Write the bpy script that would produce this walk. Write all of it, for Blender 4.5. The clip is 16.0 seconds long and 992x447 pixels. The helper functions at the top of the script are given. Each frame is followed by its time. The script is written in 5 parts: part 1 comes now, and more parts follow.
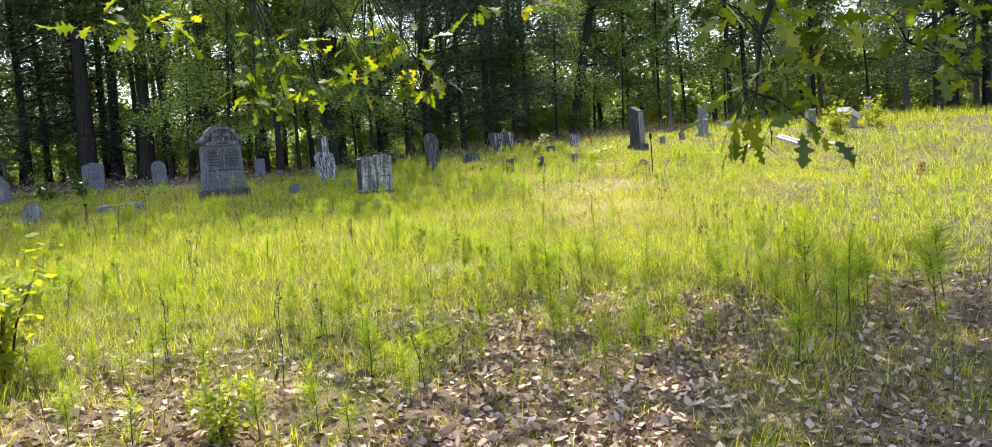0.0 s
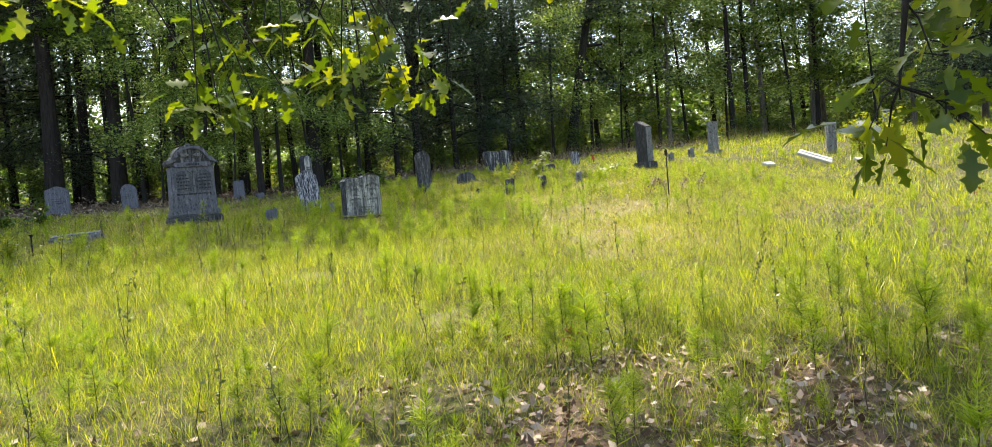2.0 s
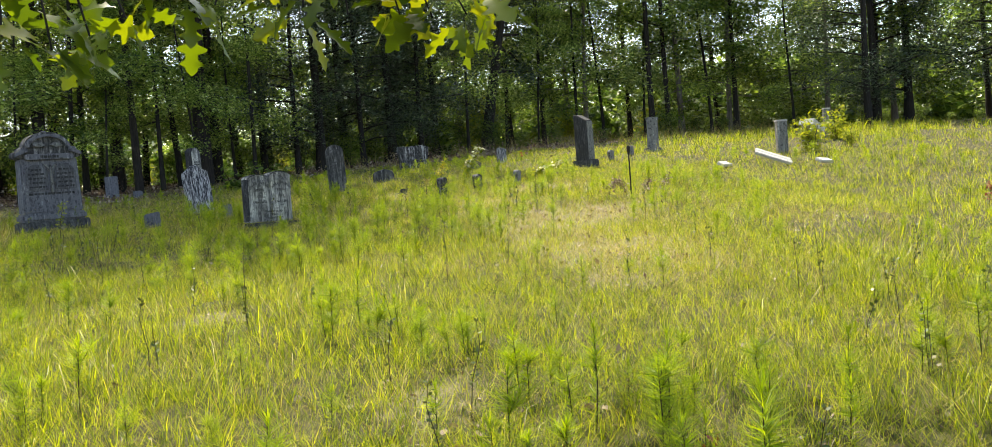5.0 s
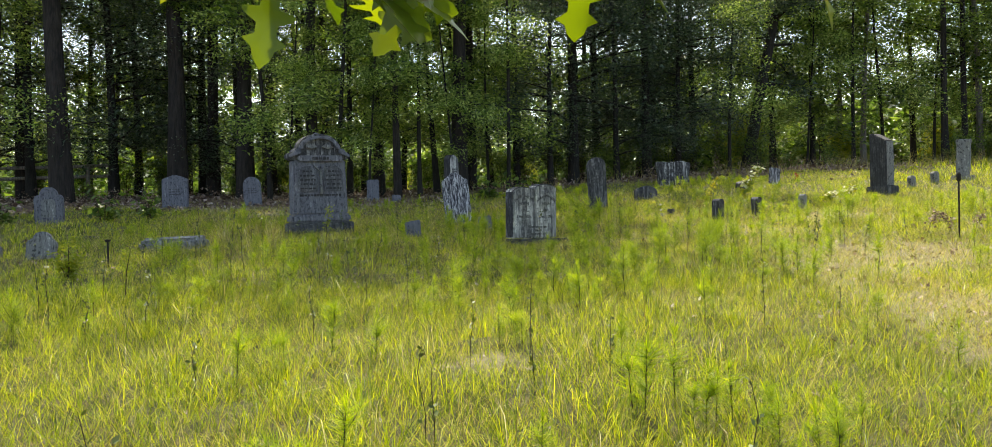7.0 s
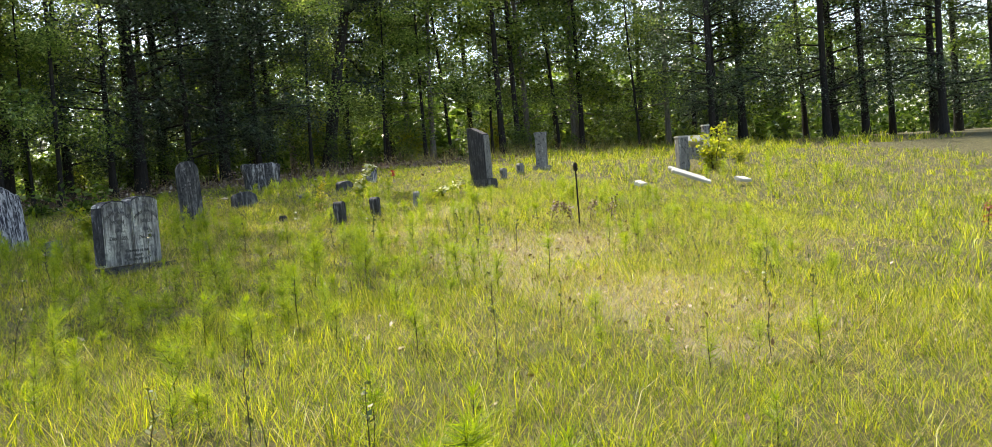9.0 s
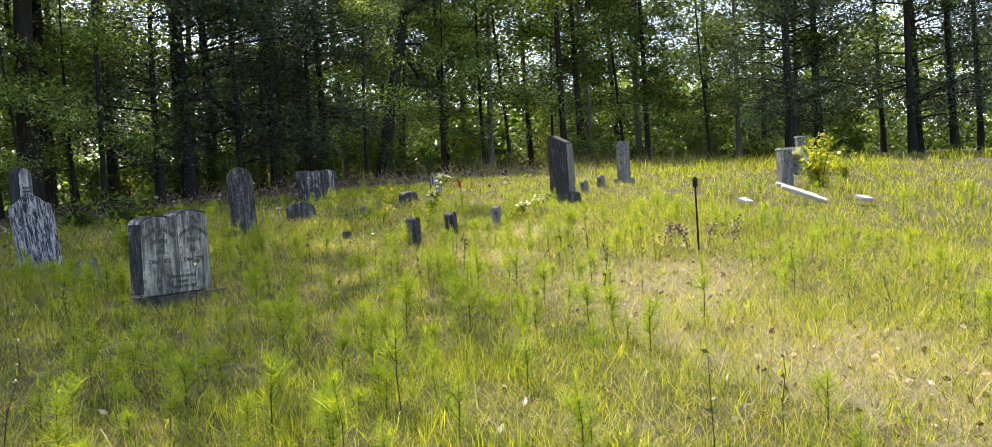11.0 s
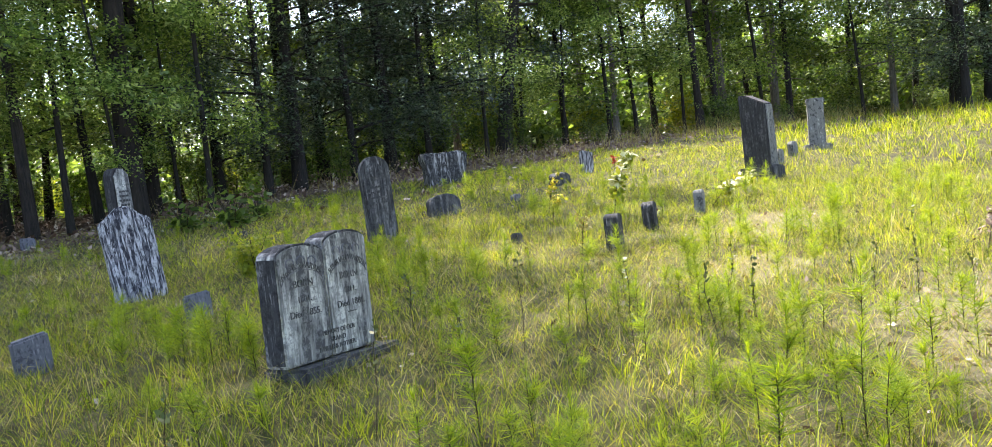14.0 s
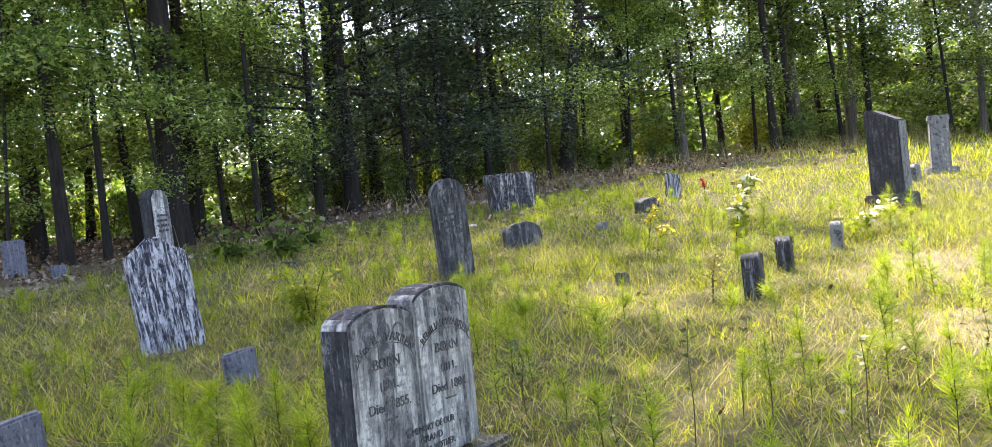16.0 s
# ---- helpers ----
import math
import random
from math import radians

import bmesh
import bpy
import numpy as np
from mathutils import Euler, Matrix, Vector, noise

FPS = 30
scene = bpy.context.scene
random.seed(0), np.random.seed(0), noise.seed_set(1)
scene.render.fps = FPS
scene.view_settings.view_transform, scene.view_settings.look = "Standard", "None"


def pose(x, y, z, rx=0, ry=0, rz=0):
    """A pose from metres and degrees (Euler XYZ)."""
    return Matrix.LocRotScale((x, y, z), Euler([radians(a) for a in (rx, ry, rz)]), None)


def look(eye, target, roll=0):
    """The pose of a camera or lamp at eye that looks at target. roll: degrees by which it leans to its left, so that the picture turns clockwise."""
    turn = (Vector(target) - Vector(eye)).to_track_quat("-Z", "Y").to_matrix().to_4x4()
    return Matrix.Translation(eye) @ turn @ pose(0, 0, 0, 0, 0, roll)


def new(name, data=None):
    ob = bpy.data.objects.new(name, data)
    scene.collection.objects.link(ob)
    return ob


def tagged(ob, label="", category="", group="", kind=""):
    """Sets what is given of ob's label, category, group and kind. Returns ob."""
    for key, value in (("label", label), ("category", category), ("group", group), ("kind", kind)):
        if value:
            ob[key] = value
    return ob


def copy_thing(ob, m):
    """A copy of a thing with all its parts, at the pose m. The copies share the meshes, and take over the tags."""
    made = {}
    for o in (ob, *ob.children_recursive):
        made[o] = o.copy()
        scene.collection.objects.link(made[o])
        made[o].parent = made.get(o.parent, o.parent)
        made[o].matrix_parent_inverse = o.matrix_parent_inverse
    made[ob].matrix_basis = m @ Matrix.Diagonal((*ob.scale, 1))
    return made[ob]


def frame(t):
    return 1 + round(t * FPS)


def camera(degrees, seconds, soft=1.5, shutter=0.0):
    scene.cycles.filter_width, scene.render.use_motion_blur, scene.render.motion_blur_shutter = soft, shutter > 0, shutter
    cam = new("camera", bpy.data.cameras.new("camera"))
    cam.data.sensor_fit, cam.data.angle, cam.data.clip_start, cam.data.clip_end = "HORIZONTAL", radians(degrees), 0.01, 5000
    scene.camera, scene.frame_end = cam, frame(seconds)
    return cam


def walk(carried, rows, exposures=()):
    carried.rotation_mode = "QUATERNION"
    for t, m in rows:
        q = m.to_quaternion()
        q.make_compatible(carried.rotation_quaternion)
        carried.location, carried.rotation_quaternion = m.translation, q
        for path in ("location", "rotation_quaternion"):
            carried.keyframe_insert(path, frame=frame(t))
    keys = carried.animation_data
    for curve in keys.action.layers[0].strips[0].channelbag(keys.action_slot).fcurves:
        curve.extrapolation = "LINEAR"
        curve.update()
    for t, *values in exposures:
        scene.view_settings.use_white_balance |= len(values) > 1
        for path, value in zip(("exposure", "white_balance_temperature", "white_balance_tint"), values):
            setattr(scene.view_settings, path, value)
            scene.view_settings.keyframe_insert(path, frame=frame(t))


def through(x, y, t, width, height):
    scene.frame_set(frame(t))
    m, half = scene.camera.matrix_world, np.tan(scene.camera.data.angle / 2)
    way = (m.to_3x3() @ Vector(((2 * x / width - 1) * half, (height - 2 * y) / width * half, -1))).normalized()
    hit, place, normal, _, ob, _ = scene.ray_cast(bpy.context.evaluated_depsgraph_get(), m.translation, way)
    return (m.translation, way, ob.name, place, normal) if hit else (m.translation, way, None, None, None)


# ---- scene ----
# camera and walk
cam = camera(60.0, 16.0, 0.6)
PATH = [
    (0, (0.079, 0.243, 1.437), (0.535, 2.188, 1.329), -4.3),
    (0.5, (0.197, 0.633, 1.452), (0.643, 2.58, 1.351), -4.5),
    (1, (0.373, 0.982, 1.472), (0.812, 2.934, 1.443), -2.1),
    (1.5, (0.41, 1.428, 1.488), (0.848, 3.379, 1.433), -3.6),
    (2, (0.285, 1.922, 1.509), (0.769, 3.862, 1.443), -4.8),
    (2.5, (0.311, 2.318, 1.516), (0.824, 4.249, 1.437), -4.0),
    (3, (0.284, 2.708, 1.591), (0.716, 4.66, 1.535), -2.8),
    (3.5, (0.163, 3.153, 1.585), (0.768, 5.058, 1.507), -5.1),
    (3.7, (0.21, 3.379, 1.583), (0.978, 5.223, 1.491), -4.8),
    (5.8, (0.27, 5.075, 1.701), (0.859, 6.985, 1.632), -3.2),
    (6, (0.323, 5.227, 1.715), (0.755, 7.18, 1.686), -2.5),
    (6.5, (0.299, 5.426, 1.742), (0.384, 7.424, 1.728), -0.3),
    (7, (0.063, 5.844, 1.755), (0.267, 7.833, 1.719), -1.3),
    (7.5, (-0.07, 6.156, 1.815), (0.278, 8.121, 1.68), -0.5),
    (8, (-0.18, 6.634, 1.823), (0.566, 8.487, 1.731), -0.9),
    (8.5, (-0.317, 7.065, 1.807), (0.667, 8.803, 1.698), -4.6),
    (8.7, (-0.311, 7.23, 1.822), (0.785, 8.9, 1.71), -4.8),
    (10.8, (0.229, 9.186, 1.972), (1.433, 10.783, 1.952), -4.9),
    (11, (0.144, 9.297, 1.986), (1.205, 10.992, 1.927), -3.7),
    (11.5, (0.205, 9.944, 2.02), (1.268, 11.633, 1.879), -7.3),
    (12, (0.25, 10.384, 2.014), (1.302, 12.062, 1.734), -7.2),
    (12.5, (0.277, 10.813, 2.136), (1.177, 12.589, 1.946), -5.7),
    (13, (0.351, 11.327, 2.194), (1.25, 13.107, 2.057), -7.1),
    (13.5, (0.441, 11.752, 2.226), (1.341, 13.534, 2.109), -7.4),
    (14, (0.491, 12.142, 2.274), (1.362, 13.939, 2.164), -6.4),
    (14.5, (0.496, 12.563, 2.312), (1.367, 14.361, 2.209), -6.7),
    (15, (0.59, 12.91, 2.32), (1.429, 14.725, 2.283), -6.7),
    (15.5, (0.675, 13.284, 2.357), (1.422, 15.138, 2.312), -6.2),
    (16, (0.707, 13.663, 2.381), (1.493, 15.501, 2.329), -5.9),
]
walk(cam, [(t, look(eye, target, roll)) for t, eye, target, roll in PATH], [(0.0, 1.16, 6900, 10), (1.5, 1.02, 7000, 6), (3.5, 0.84, 7300, 5), (8.0, 0.77, 7300, 5), (8.7, 0.77, 7200, 6), (11.0, 0.88, 6950, 12), (11.5, 0.86, 6950, 12), (12.0, 0.78, 6850, 11), (12.5, 1.06, 6750, 11), (13.5, 1.36, 6700, 11), (14.5, 1.46, 6650, 12), (15.5, 1.68, 6750, 18), (16.0, 1.66, 6750, 18)])

# world, sun and exposure
SUN_AZ, SUN_EL = 2.0, 60.0  # degrees from +y towards +x, and above the horizon
world = bpy.data.worlds.new("world")
scene.world = world
world.use_nodes = True
wn = world.node_tree
sky = wn.nodes.new("ShaderNodeTexSky")
sky.sky_type, sky.sun_disc = "NISHITA", False
sky.sun_elevation, sky.sun_rotation = radians(SUN_EL), radians(SUN_AZ)
sky.air_density, sky.dust_density = 1.0, 2.5
wn.links.new(sky.outputs[0], wn.nodes["Background"].inputs[0])
wn.nodes["Background"].inputs[1].default_value = 0.20
sun = new("sun", bpy.data.lights.new("sun", "SUN"))
sun.data.energy, sun.data.angle, sun.data.color = 4.5, radians(0.53), (1.0, 0.94, 0.82)
_a, _e = radians(SUN_AZ), radians(SUN_EL)
sun_dir = Vector((math.sin(_a) * math.cos(_e), math.cos(_a) * math.cos(_e), math.sin(_e)))
sun.matrix_world = look(sun_dir * 60, (0, 0, 0))

rng = np.random.default_rng(7)


# ---------------------------------------------------------------- materials
def material(name):
    m = bpy.data.materials.new(name)
    m.use_nodes = True
    return m, m.node_tree, m.node_tree.nodes["Principled BSDF"]


def node(nt, kind, **kw):
    n = nt.nodes.new(kind)
    for k, v in kw.items():
        n.inputs[k].default_value = v
    return n


def ramp(nt, src, stops):
    r = nt.nodes.new("ShaderNodeValToRGB")
    els = r.color_ramp.elements
    while len(els) < len(stops):
        els.new(0.5)
    for e, (p, c) in zip(els, stops):
        e.position, e.color = p, (*c, 1)
    nt.links.new(src, r.inputs[0])
    return r.outputs[0]


def coords(nt, scale=(1, 1, 1), which="Object"):
    tc = nt.nodes.new("ShaderNodeTexCoord")
    mp = nt.nodes.new("ShaderNodeMapping")
    mp.inputs["Scale"].default_value = scale
    nt.links.new(tc.outputs[which], mp.inputs[0])
    return mp.outputs[0]


def noise_tex(nt, vec, scale, detail=6.0, rough=0.6, distort=0.0):
    n = node(nt, "ShaderNodeTexNoise", Scale=scale, Detail=detail, Roughness=rough, Distortion=distort)
    nt.links.new(vec, n.inputs["Vector"])
    return n.outputs["Fac"]


def mix(nt, fac, a, b, mode="MIX"):
    m = nt.nodes.new("ShaderNodeMix")
    m.data_type, m.blend_type = "RGBA", mode
    for sock, v in ((m.inputs[0], fac), (m.inputs[6], a), (m.inputs[7], b)):
        if isinstance(v, (float, int)):
            sock.default_value = v
        elif isinstance(v, tuple):
            sock.default_value = (*v, 1)
        else:
            nt.links.new(v, sock)
    return m.outputs[2]


def bump(nt, bsdf, height, strength=0.4, distance=0.01):
    b = node(nt, "ShaderNodeBump", Strength=strength, Distance=distance)
    nt.links.new(height, b.inputs["Height"])
    nt.links.new(b.outputs[0], bsdf.inputs["Normal"])


def stone_material(name, pale, mid, dark, streak=1.0, stain=0.5, grain=30, w=0.05, wavy=0.0, breakup=7):
    """Weathered marble or granite: grain, pale patches and dark lichen streaks that run down."""
    m, nt, bsdf = material(name)
    v = coords(nt)
    big = noise_tex(nt, v, 4.0, 5)
    fine = noise_tex(nt, v, 90.0, 4, 0.75)
    runs = noise_tex(nt, coords(nt, (grain, grain, grain * 0.13)), 1.0, breakup, 0.7, wavy)
    lichen = noise_tex(nt, v, 24.0, 8, 0.75)
    base = ramp(nt, big, [(0.3, mid), (0.62, pale)])
    run_mask = ramp(nt, runs, [(0.60 - 0.14 * streak - w, (1, 1, 1)), (0.62 - 0.10 * streak + w, (0, 0, 0))])
    col = mix(nt, run_mask, base, dark)
    spot = ramp(nt, lichen, [(0.40 + 0.10 * (1 - stain), (1, 1, 1)), (0.52 + 0.06 * (1 - stain), (0, 0, 0))])
    col = mix(nt, spot, col, mix(nt, 0.45, dark, mid))
    col = mix(nt, 0.35, col, mix(nt, 1.0, col, ramp(nt, fine, [(0.3, (0.45, 0.45, 0.45)), (0.7, (1, 1, 1))]), "MULTIPLY"))
    nt.links.new(col, bsdf.inputs["Base Color"])
    bsdf.inputs["Roughness"].default_value = 0.88
    bump(nt, bsdf, mix(nt, 0.5, fine, runs), 0.7, 0.008)
    return m


def leaf_material(name, stops, through, gloss=0.45, spread=0.35, amount=0.45, clump=0.0, clump_scale=7.0):
    """A leaf that lets light through; each leaf or blade differs a little."""
    m = bpy.data.materials.new(name)
    m.use_nodes = True
    nt = m.node_tree
    nt.nodes.clear()
    geo = nt.nodes.new("ShaderNodeNewGeometry")
    out = nt.nodes.new("ShaderNodeOutputMaterial")
    v = coords(nt)
    patch = noise_tex(nt, v, 0.55, 3)
    mixv = nt.nodes.new("ShaderNodeMath")
    mixv.operation = "MULTIPLY_ADD"
    nt.links.new(patch, mixv.inputs[0])
    mixv.inputs[1].default_value = spread * 2
    rnd = nt.nodes.new("ShaderNodeMath")
    rnd.operation = "MULTIPLY_ADD"
    nt.links.new(geo.outputs["Random Per Island"], rnd.inputs[0])
    rnd.inputs[1].default_value, rnd.inputs[2].default_value = 1.0 - spread, -0.5 * spread - 0.5 * clump
    nt.links.new(rnd.outputs[0], mixv.inputs[2])
    tuft = nt.nodes.new("ShaderNodeMath")
    tuft.operation = "MULTIPLY_ADD"
    nt.links.new(noise_tex(nt, v, clump_scale, 2), tuft.inputs[0])
    tuft.inputs[1].default_value = clump
    nt.links.new(mixv.outputs[0], tuft.inputs[2])
    col = ramp(nt, tuft.outputs[0], stops)
    bs = nt.nodes.new("ShaderNodeBsdfPrincipled")
    nt.links.new(col, bs.inputs["Base Color"])
    bs.inputs["Roughness"].default_value = gloss
    tr = nt.nodes.new("ShaderNodeBsdfTranslucent")
    nt.links.new(mix(nt, 1.0, col, through, "MULTIPLY"), tr.inputs["Color"])
    mx = nt.nodes.new("ShaderNodeMixShader")
    mx.inputs[0].default_value = amount
    nt.links.new(bs.outputs[0], mx.inputs[1])
    nt.links.new(tr.outputs[0], mx.inputs[2])
    nt.links.new(mx.outputs[0], out.inputs[0])
    return m


def bark_material(name, dark, light, scale=1.0):
    m, nt, bsdf = material(name)
    furrow = noise_tex(nt, coords(nt, (16 * scale, 16 * scale, 2.2 * scale)), 1.0, 6, 0.7)
    patch = noise_tex(nt, coords(nt), 1.3, 4)
    col = mix(nt, ramp(nt, patch, [(0.45, (0, 0, 0)), (0.7, (1, 1, 1))]), ramp(nt, furrow, [(0.35, dark), (0.65, light)]), ramp(nt, furrow, [(0.4, dark), (0.6, tuple(c * 1.4 for c in light))]))
    nt.links.new(col, bsdf.inputs["Base Color"])
    bsdf.inputs["Roughness"].default_value = 0.95
    bump(nt, bsdf, furrow, 0.9, 0.03)
    return m


MARBLE_DARK = stone_material("weathered_marble", (0.70, 0.69, 0.66), (0.44, 0.44, 0.43), (0.06, 0.06, 0.065), 0.35, 0.15, 16)
MARBLE_STREAK = stone_material("streaked_marble", (0.70, 0.69, 0.73), (0.46, 0.46, 0.51), (0.034, 0.034, 0.050), 0.80, 1.2, 44, 0.015, 0.4, 4)
MARBLE_PALE = stone_material("smooth_pale_marble", (0.88, 0.87, 0.81), (0.50, 0.49, 0.475), (0.095, 0.093, 0.097), 0.58, 0.9, 13, 0.05, 0.3)
MARBLE_GREY = stone_material("grey_marble", (0.42, 0.42, 0.45), (0.30, 0.30, 0.34), (0.08, 0.08, 0.10), 0.35, 0.25)
MARBLE_BLACKENED = stone_material("blackened_marble", (0.22, 0.215, 0.215), (0.10, 0.10, 0.105), (0.03, 0.03, 0.034), 0.9, 0.6)
MARBLE_MID = stone_material("lichened_marble", (0.34, 0.33, 0.33), (0.13, 0.128, 0.13), (0.03, 0.03, 0.034), 0.65, 0.8, 22)
MARBLE_WORN = stone_material("worn_grey_marble", (0.34, 0.34, 0.36), (0.20, 0.20, 0.22), (0.05, 0.05, 0.06), 0.7, 0.3, 20)
MARBLE_STUMP = stone_material("stained_stone", (0.58, 0.57, 0.55), (0.34, 0.33, 0.33), (0.030, 0.029, 0.031), 0.55, 1.0, 18, 0.02, 0.2, 4)
MARBLE_CRUST = stone_material("lichen_crust", (0.36, 0.35, 0.36), (0.085, 0.083, 0.09), (0.018, 0.018, 0.021), 0.5, 0.5, 34)
MARBLE_WHITE = stone_material("white_marble", (0.86, 0.85, 0.82), (0.76, 0.75, 0.72), (0.50, 0.49, 0.46), 0.0, 0.0)
# near-black for worn words and for stone sides painted as shaded
MARBLE_BLACK_SHADE = stone_material("black_shade_marble", (0.14, 0.133, 0.137), (0.07, 0.067, 0.072), (0.022, 0.022, 0.025), 0.8, 0.5)
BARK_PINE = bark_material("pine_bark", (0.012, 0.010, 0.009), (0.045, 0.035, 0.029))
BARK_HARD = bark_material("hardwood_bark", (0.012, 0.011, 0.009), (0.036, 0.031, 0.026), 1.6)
BARK_PALE = bark_material("pale_bark", (0.10, 0.09, 0.08), (0.26, 0.23, 0.20), 1.4)
LEAF_OAK = leaf_material("oak_leaf", [(0.1, (0.035, 0.070, 0.012)), (0.6, (0.085, 0.14, 0.018)), (0.95, (0.17, 0.21, 0.03))], (2.7, 2.2, 0.30), 0.28, 0.1, 0.52)
LEAF_WOOD = leaf_material("woodland_leaf", [(0.05, (0.022, 0.042, 0.012)), (0.5, (0.075, 0.12, 0.028)), (0.95, (0.20, 0.25, 0.065))], (2.4, 2.5, 1.05), 0.30, 0.2, 0.46, 0.35, 1.6)
LEAF_HOLLY = leaf_material("evergreen_leaf", [(0.05, (0.022, 0.036, 0.022)), (0.55, (0.062, 0.094, 0.056)), (0.95, (0.16, 0.20, 0.12))], (1.5, 1.7, 0.9), 0.28, 0.2, 0.28, 0.3, 1.8)
LEAF_BRIGHT = leaf_material("bright_leaf", [(0.1, (0.15, 0.22, 0.025)), (0.6, (0.26, 0.32, 0.04)), (0.95, (0.38, 0.40, 0.08))], (1.7, 1.45, 0.5), 0.4, 0.25, 0.6)
# extra light greens: sun on the edge leaves is put into the colour
LEAF_SUNLIT = leaf_material("sunlit_sapling_leaf", [(0.05, (0.055, 0.10, 0.028)), (0.55, (0.20, 0.275, 0.085)), (0.95, (0.44, 0.49, 0.20))], (2.4, 2.4, 1.3), 0.25, 0.15, 0.50, 0.25, 1.5)
GRASS = leaf_material("meadow_grass", [(0.02, (0.026, 0.050, 0.004)), (0.32, (0.11, 0.165, 0.009)), (0.62, (0.29, 0.37, 0.017)), (0.95, (0.64, 0.64, 0.11))], (1.65, 1.55, 0.22), 0.42, 0.16, 0.48, 0.65, 6.0)
STRAW = leaf_material("dry_grass", [(0.05, (0.17, 0.13, 0.035)), (0.5, (0.42, 0.36, 0.11)), (0.95, (0.72, 0.63, 0.28))], (1.2, 1.1, 0.5), 0.5, 0.2, 0.35, 0.4, 5.0)
FENNEL = leaf_material("feathery_weed", [(0.05, (0.10, 0.165, 0.015)), (0.5, (0.25, 0.345, 0.026)), (0.95, (0.50, 0.54, 0.06))], (1.65, 1.6, 0.3), 0.45, 0.25, 0.55)
LITTER = leaf_material("dead_leaf", [(0.05, (0.065, 0.032, 0.022)), (0.45, (0.21, 0.13, 0.095)), (0.8, (0.46, 0.35, 0.29)), (0.98, (0.68, 0.58, 0.52))], (0.9, 0.8, 0.6), 0.7, 0.12, 0.1, 0.3, 5.0)
WEED_STEM = leaf_material("green_stem", [(0.1, (0.06, 0.09, 0.02)), (0.6, (0.12, 0.16, 0.035)), (0.95, (0.20, 0.17, 0.07))], (1.0, 1.0, 0.5), 0.5, 0.2, 0.1)
STEM = bark_material("weed_stem", (0.03, 0.022, 0.015), (0.10, 0.08, 0.04), 6)
IRON = bark_material("rusted_iron", (0.012, 0.011, 0.011), (0.04, 0.03, 0.025), 8)
INSCRIPTION, _nt, _b = material("cut_inscription")
_b.inputs["Roughness"].default_value = 0.95
_nt.links.new(ramp(_nt, noise_tex(_nt, coords(_nt), 30, 4), [(0.3, (0.035, 0.035, 0.037)), (0.7, (0.19, 0.185, 0.185))]), _b.inputs["Base Color"])
# cream stands for pale leaves with light behind them
BACKLIT_LEAF, _nt, _b = material("backlit_cream_leaf")
_b.inputs["Base Color"].default_value, _b.inputs["Roughness"].default_value = (0.76, 0.73, 0.44, 1), 0.6
YELLOW, _nt, _b = material("yellow_flower")
_b.inputs["Base Color"].default_value, _b.inputs["Roughness"].default_value = (0.75, 0.60, 0.03, 1), 0.6
RED_CLOTH, _nt, _b = material("red_cloth")
_b.inputs["Base Color"].default_value, _b.inputs["Roughness"].default_value = (0.45, 0.05, 0.03, 1), 0.8
RUST_LEAF = leaf_material("withered_leaf", [(0.1, (0.16, 0.05, 0.03)), (0.6, (0.30, 0.10, 0.06)), (0.95, (0.40, 0.18, 0.10))], (1.3, 1.0, 0.7), 0.6, 0.2, 0.35)


# ---------------------------------------------------------------- ground
def clamp_soft(v, lo, hi, w):
    v = np.asarray(v, float)
    return lo + w * np.logaddexp(0, (v - lo) / w) - w * np.logaddexp(0, (v - hi) / w)


def ground_z(x, y):
    """Height of the ground: it climbs gently away from the start, and to one side beyond the middle."""
    yy = clamp_soft(y, -6.0, 33.0, 0.8)
    xx = clamp_soft(x, 0.0, 14.0, 0.5)
    cross = -0.0808 + 0.00547 * np.minimum(yy, 22.0)
    z = -0.034 + 0.0779 * yy - 0.00014 * yy * yy + xx * cross
    wob = 0.035 * np.sin(1.3 * np.asarray(x) + 0.7) * np.sin(1.1 * np.asarray(y) + 1.9) + 0.02 * np.sin(2.9 * np.asarray(x) - 1.7 * np.asarray(y))
    return z + wob * 0.6


def gz(x, y):
    return float(ground_z(x, y))


def stretch(lo, hi, step, far):
    core = np.arange(lo, hi + step / 2, step)
    out, d, p = [], step, 0.0
    while p < far:
        d *= 1.25
        p += d
        out.append(p)
    out = np.array(out)
    return np.r_[lo - out[::-1], core, hi + out]


def mesh_object(name, verts, faces, mat, parent=None, smooth=True):
    me = bpy.data.meshes.new(name)
    me.from_pydata(np.asarray(verts).tolist() if not isinstance(verts, list) else verts, [], faces if isinstance(faces, list) else faces.tolist())
    me.materials.append(mat)
    if smooth:
        me.polygons.foreach_set("use_smooth", np.ones(len(me.polygons), bool))
    ob = new(name, me)
    if parent:
        ob.parent = parent
    return ob


def fast_mesh(name, verts, loops, sizes, mat, parent=None, smooth=False):
    """A mesh from arrays: verts (n, 3), the corner indices, and the number of corners of each face."""
    me = bpy.data.meshes.new(name)
    me.vertices.add(len(verts))
    me.vertices.foreach_set("co", np.ascontiguousarray(verts, np.float32).ravel())
    me.loops.add(len(loops))
    me.loops.foreach_set("vertex_index", np.ascontiguousarray(loops, np.int32))
    me.polygons.add(len(sizes))
    starts = np.r_[0, np.cumsum(sizes)[:-1]].astype(np.int32)
    me.polygons.foreach_set("loop_start", starts)
    me.polygons.foreach_set("loop_total", np.ascontiguousarray(sizes, np.int32))
    if smooth:
        me.polygons.foreach_set("use_smooth", np.ones(len(sizes), bool))
    me.materials.append(mat)
    me.update(calc_edges=True)
    ob = new(name, me)
    if parent:
        ob.parent = parent
    return ob


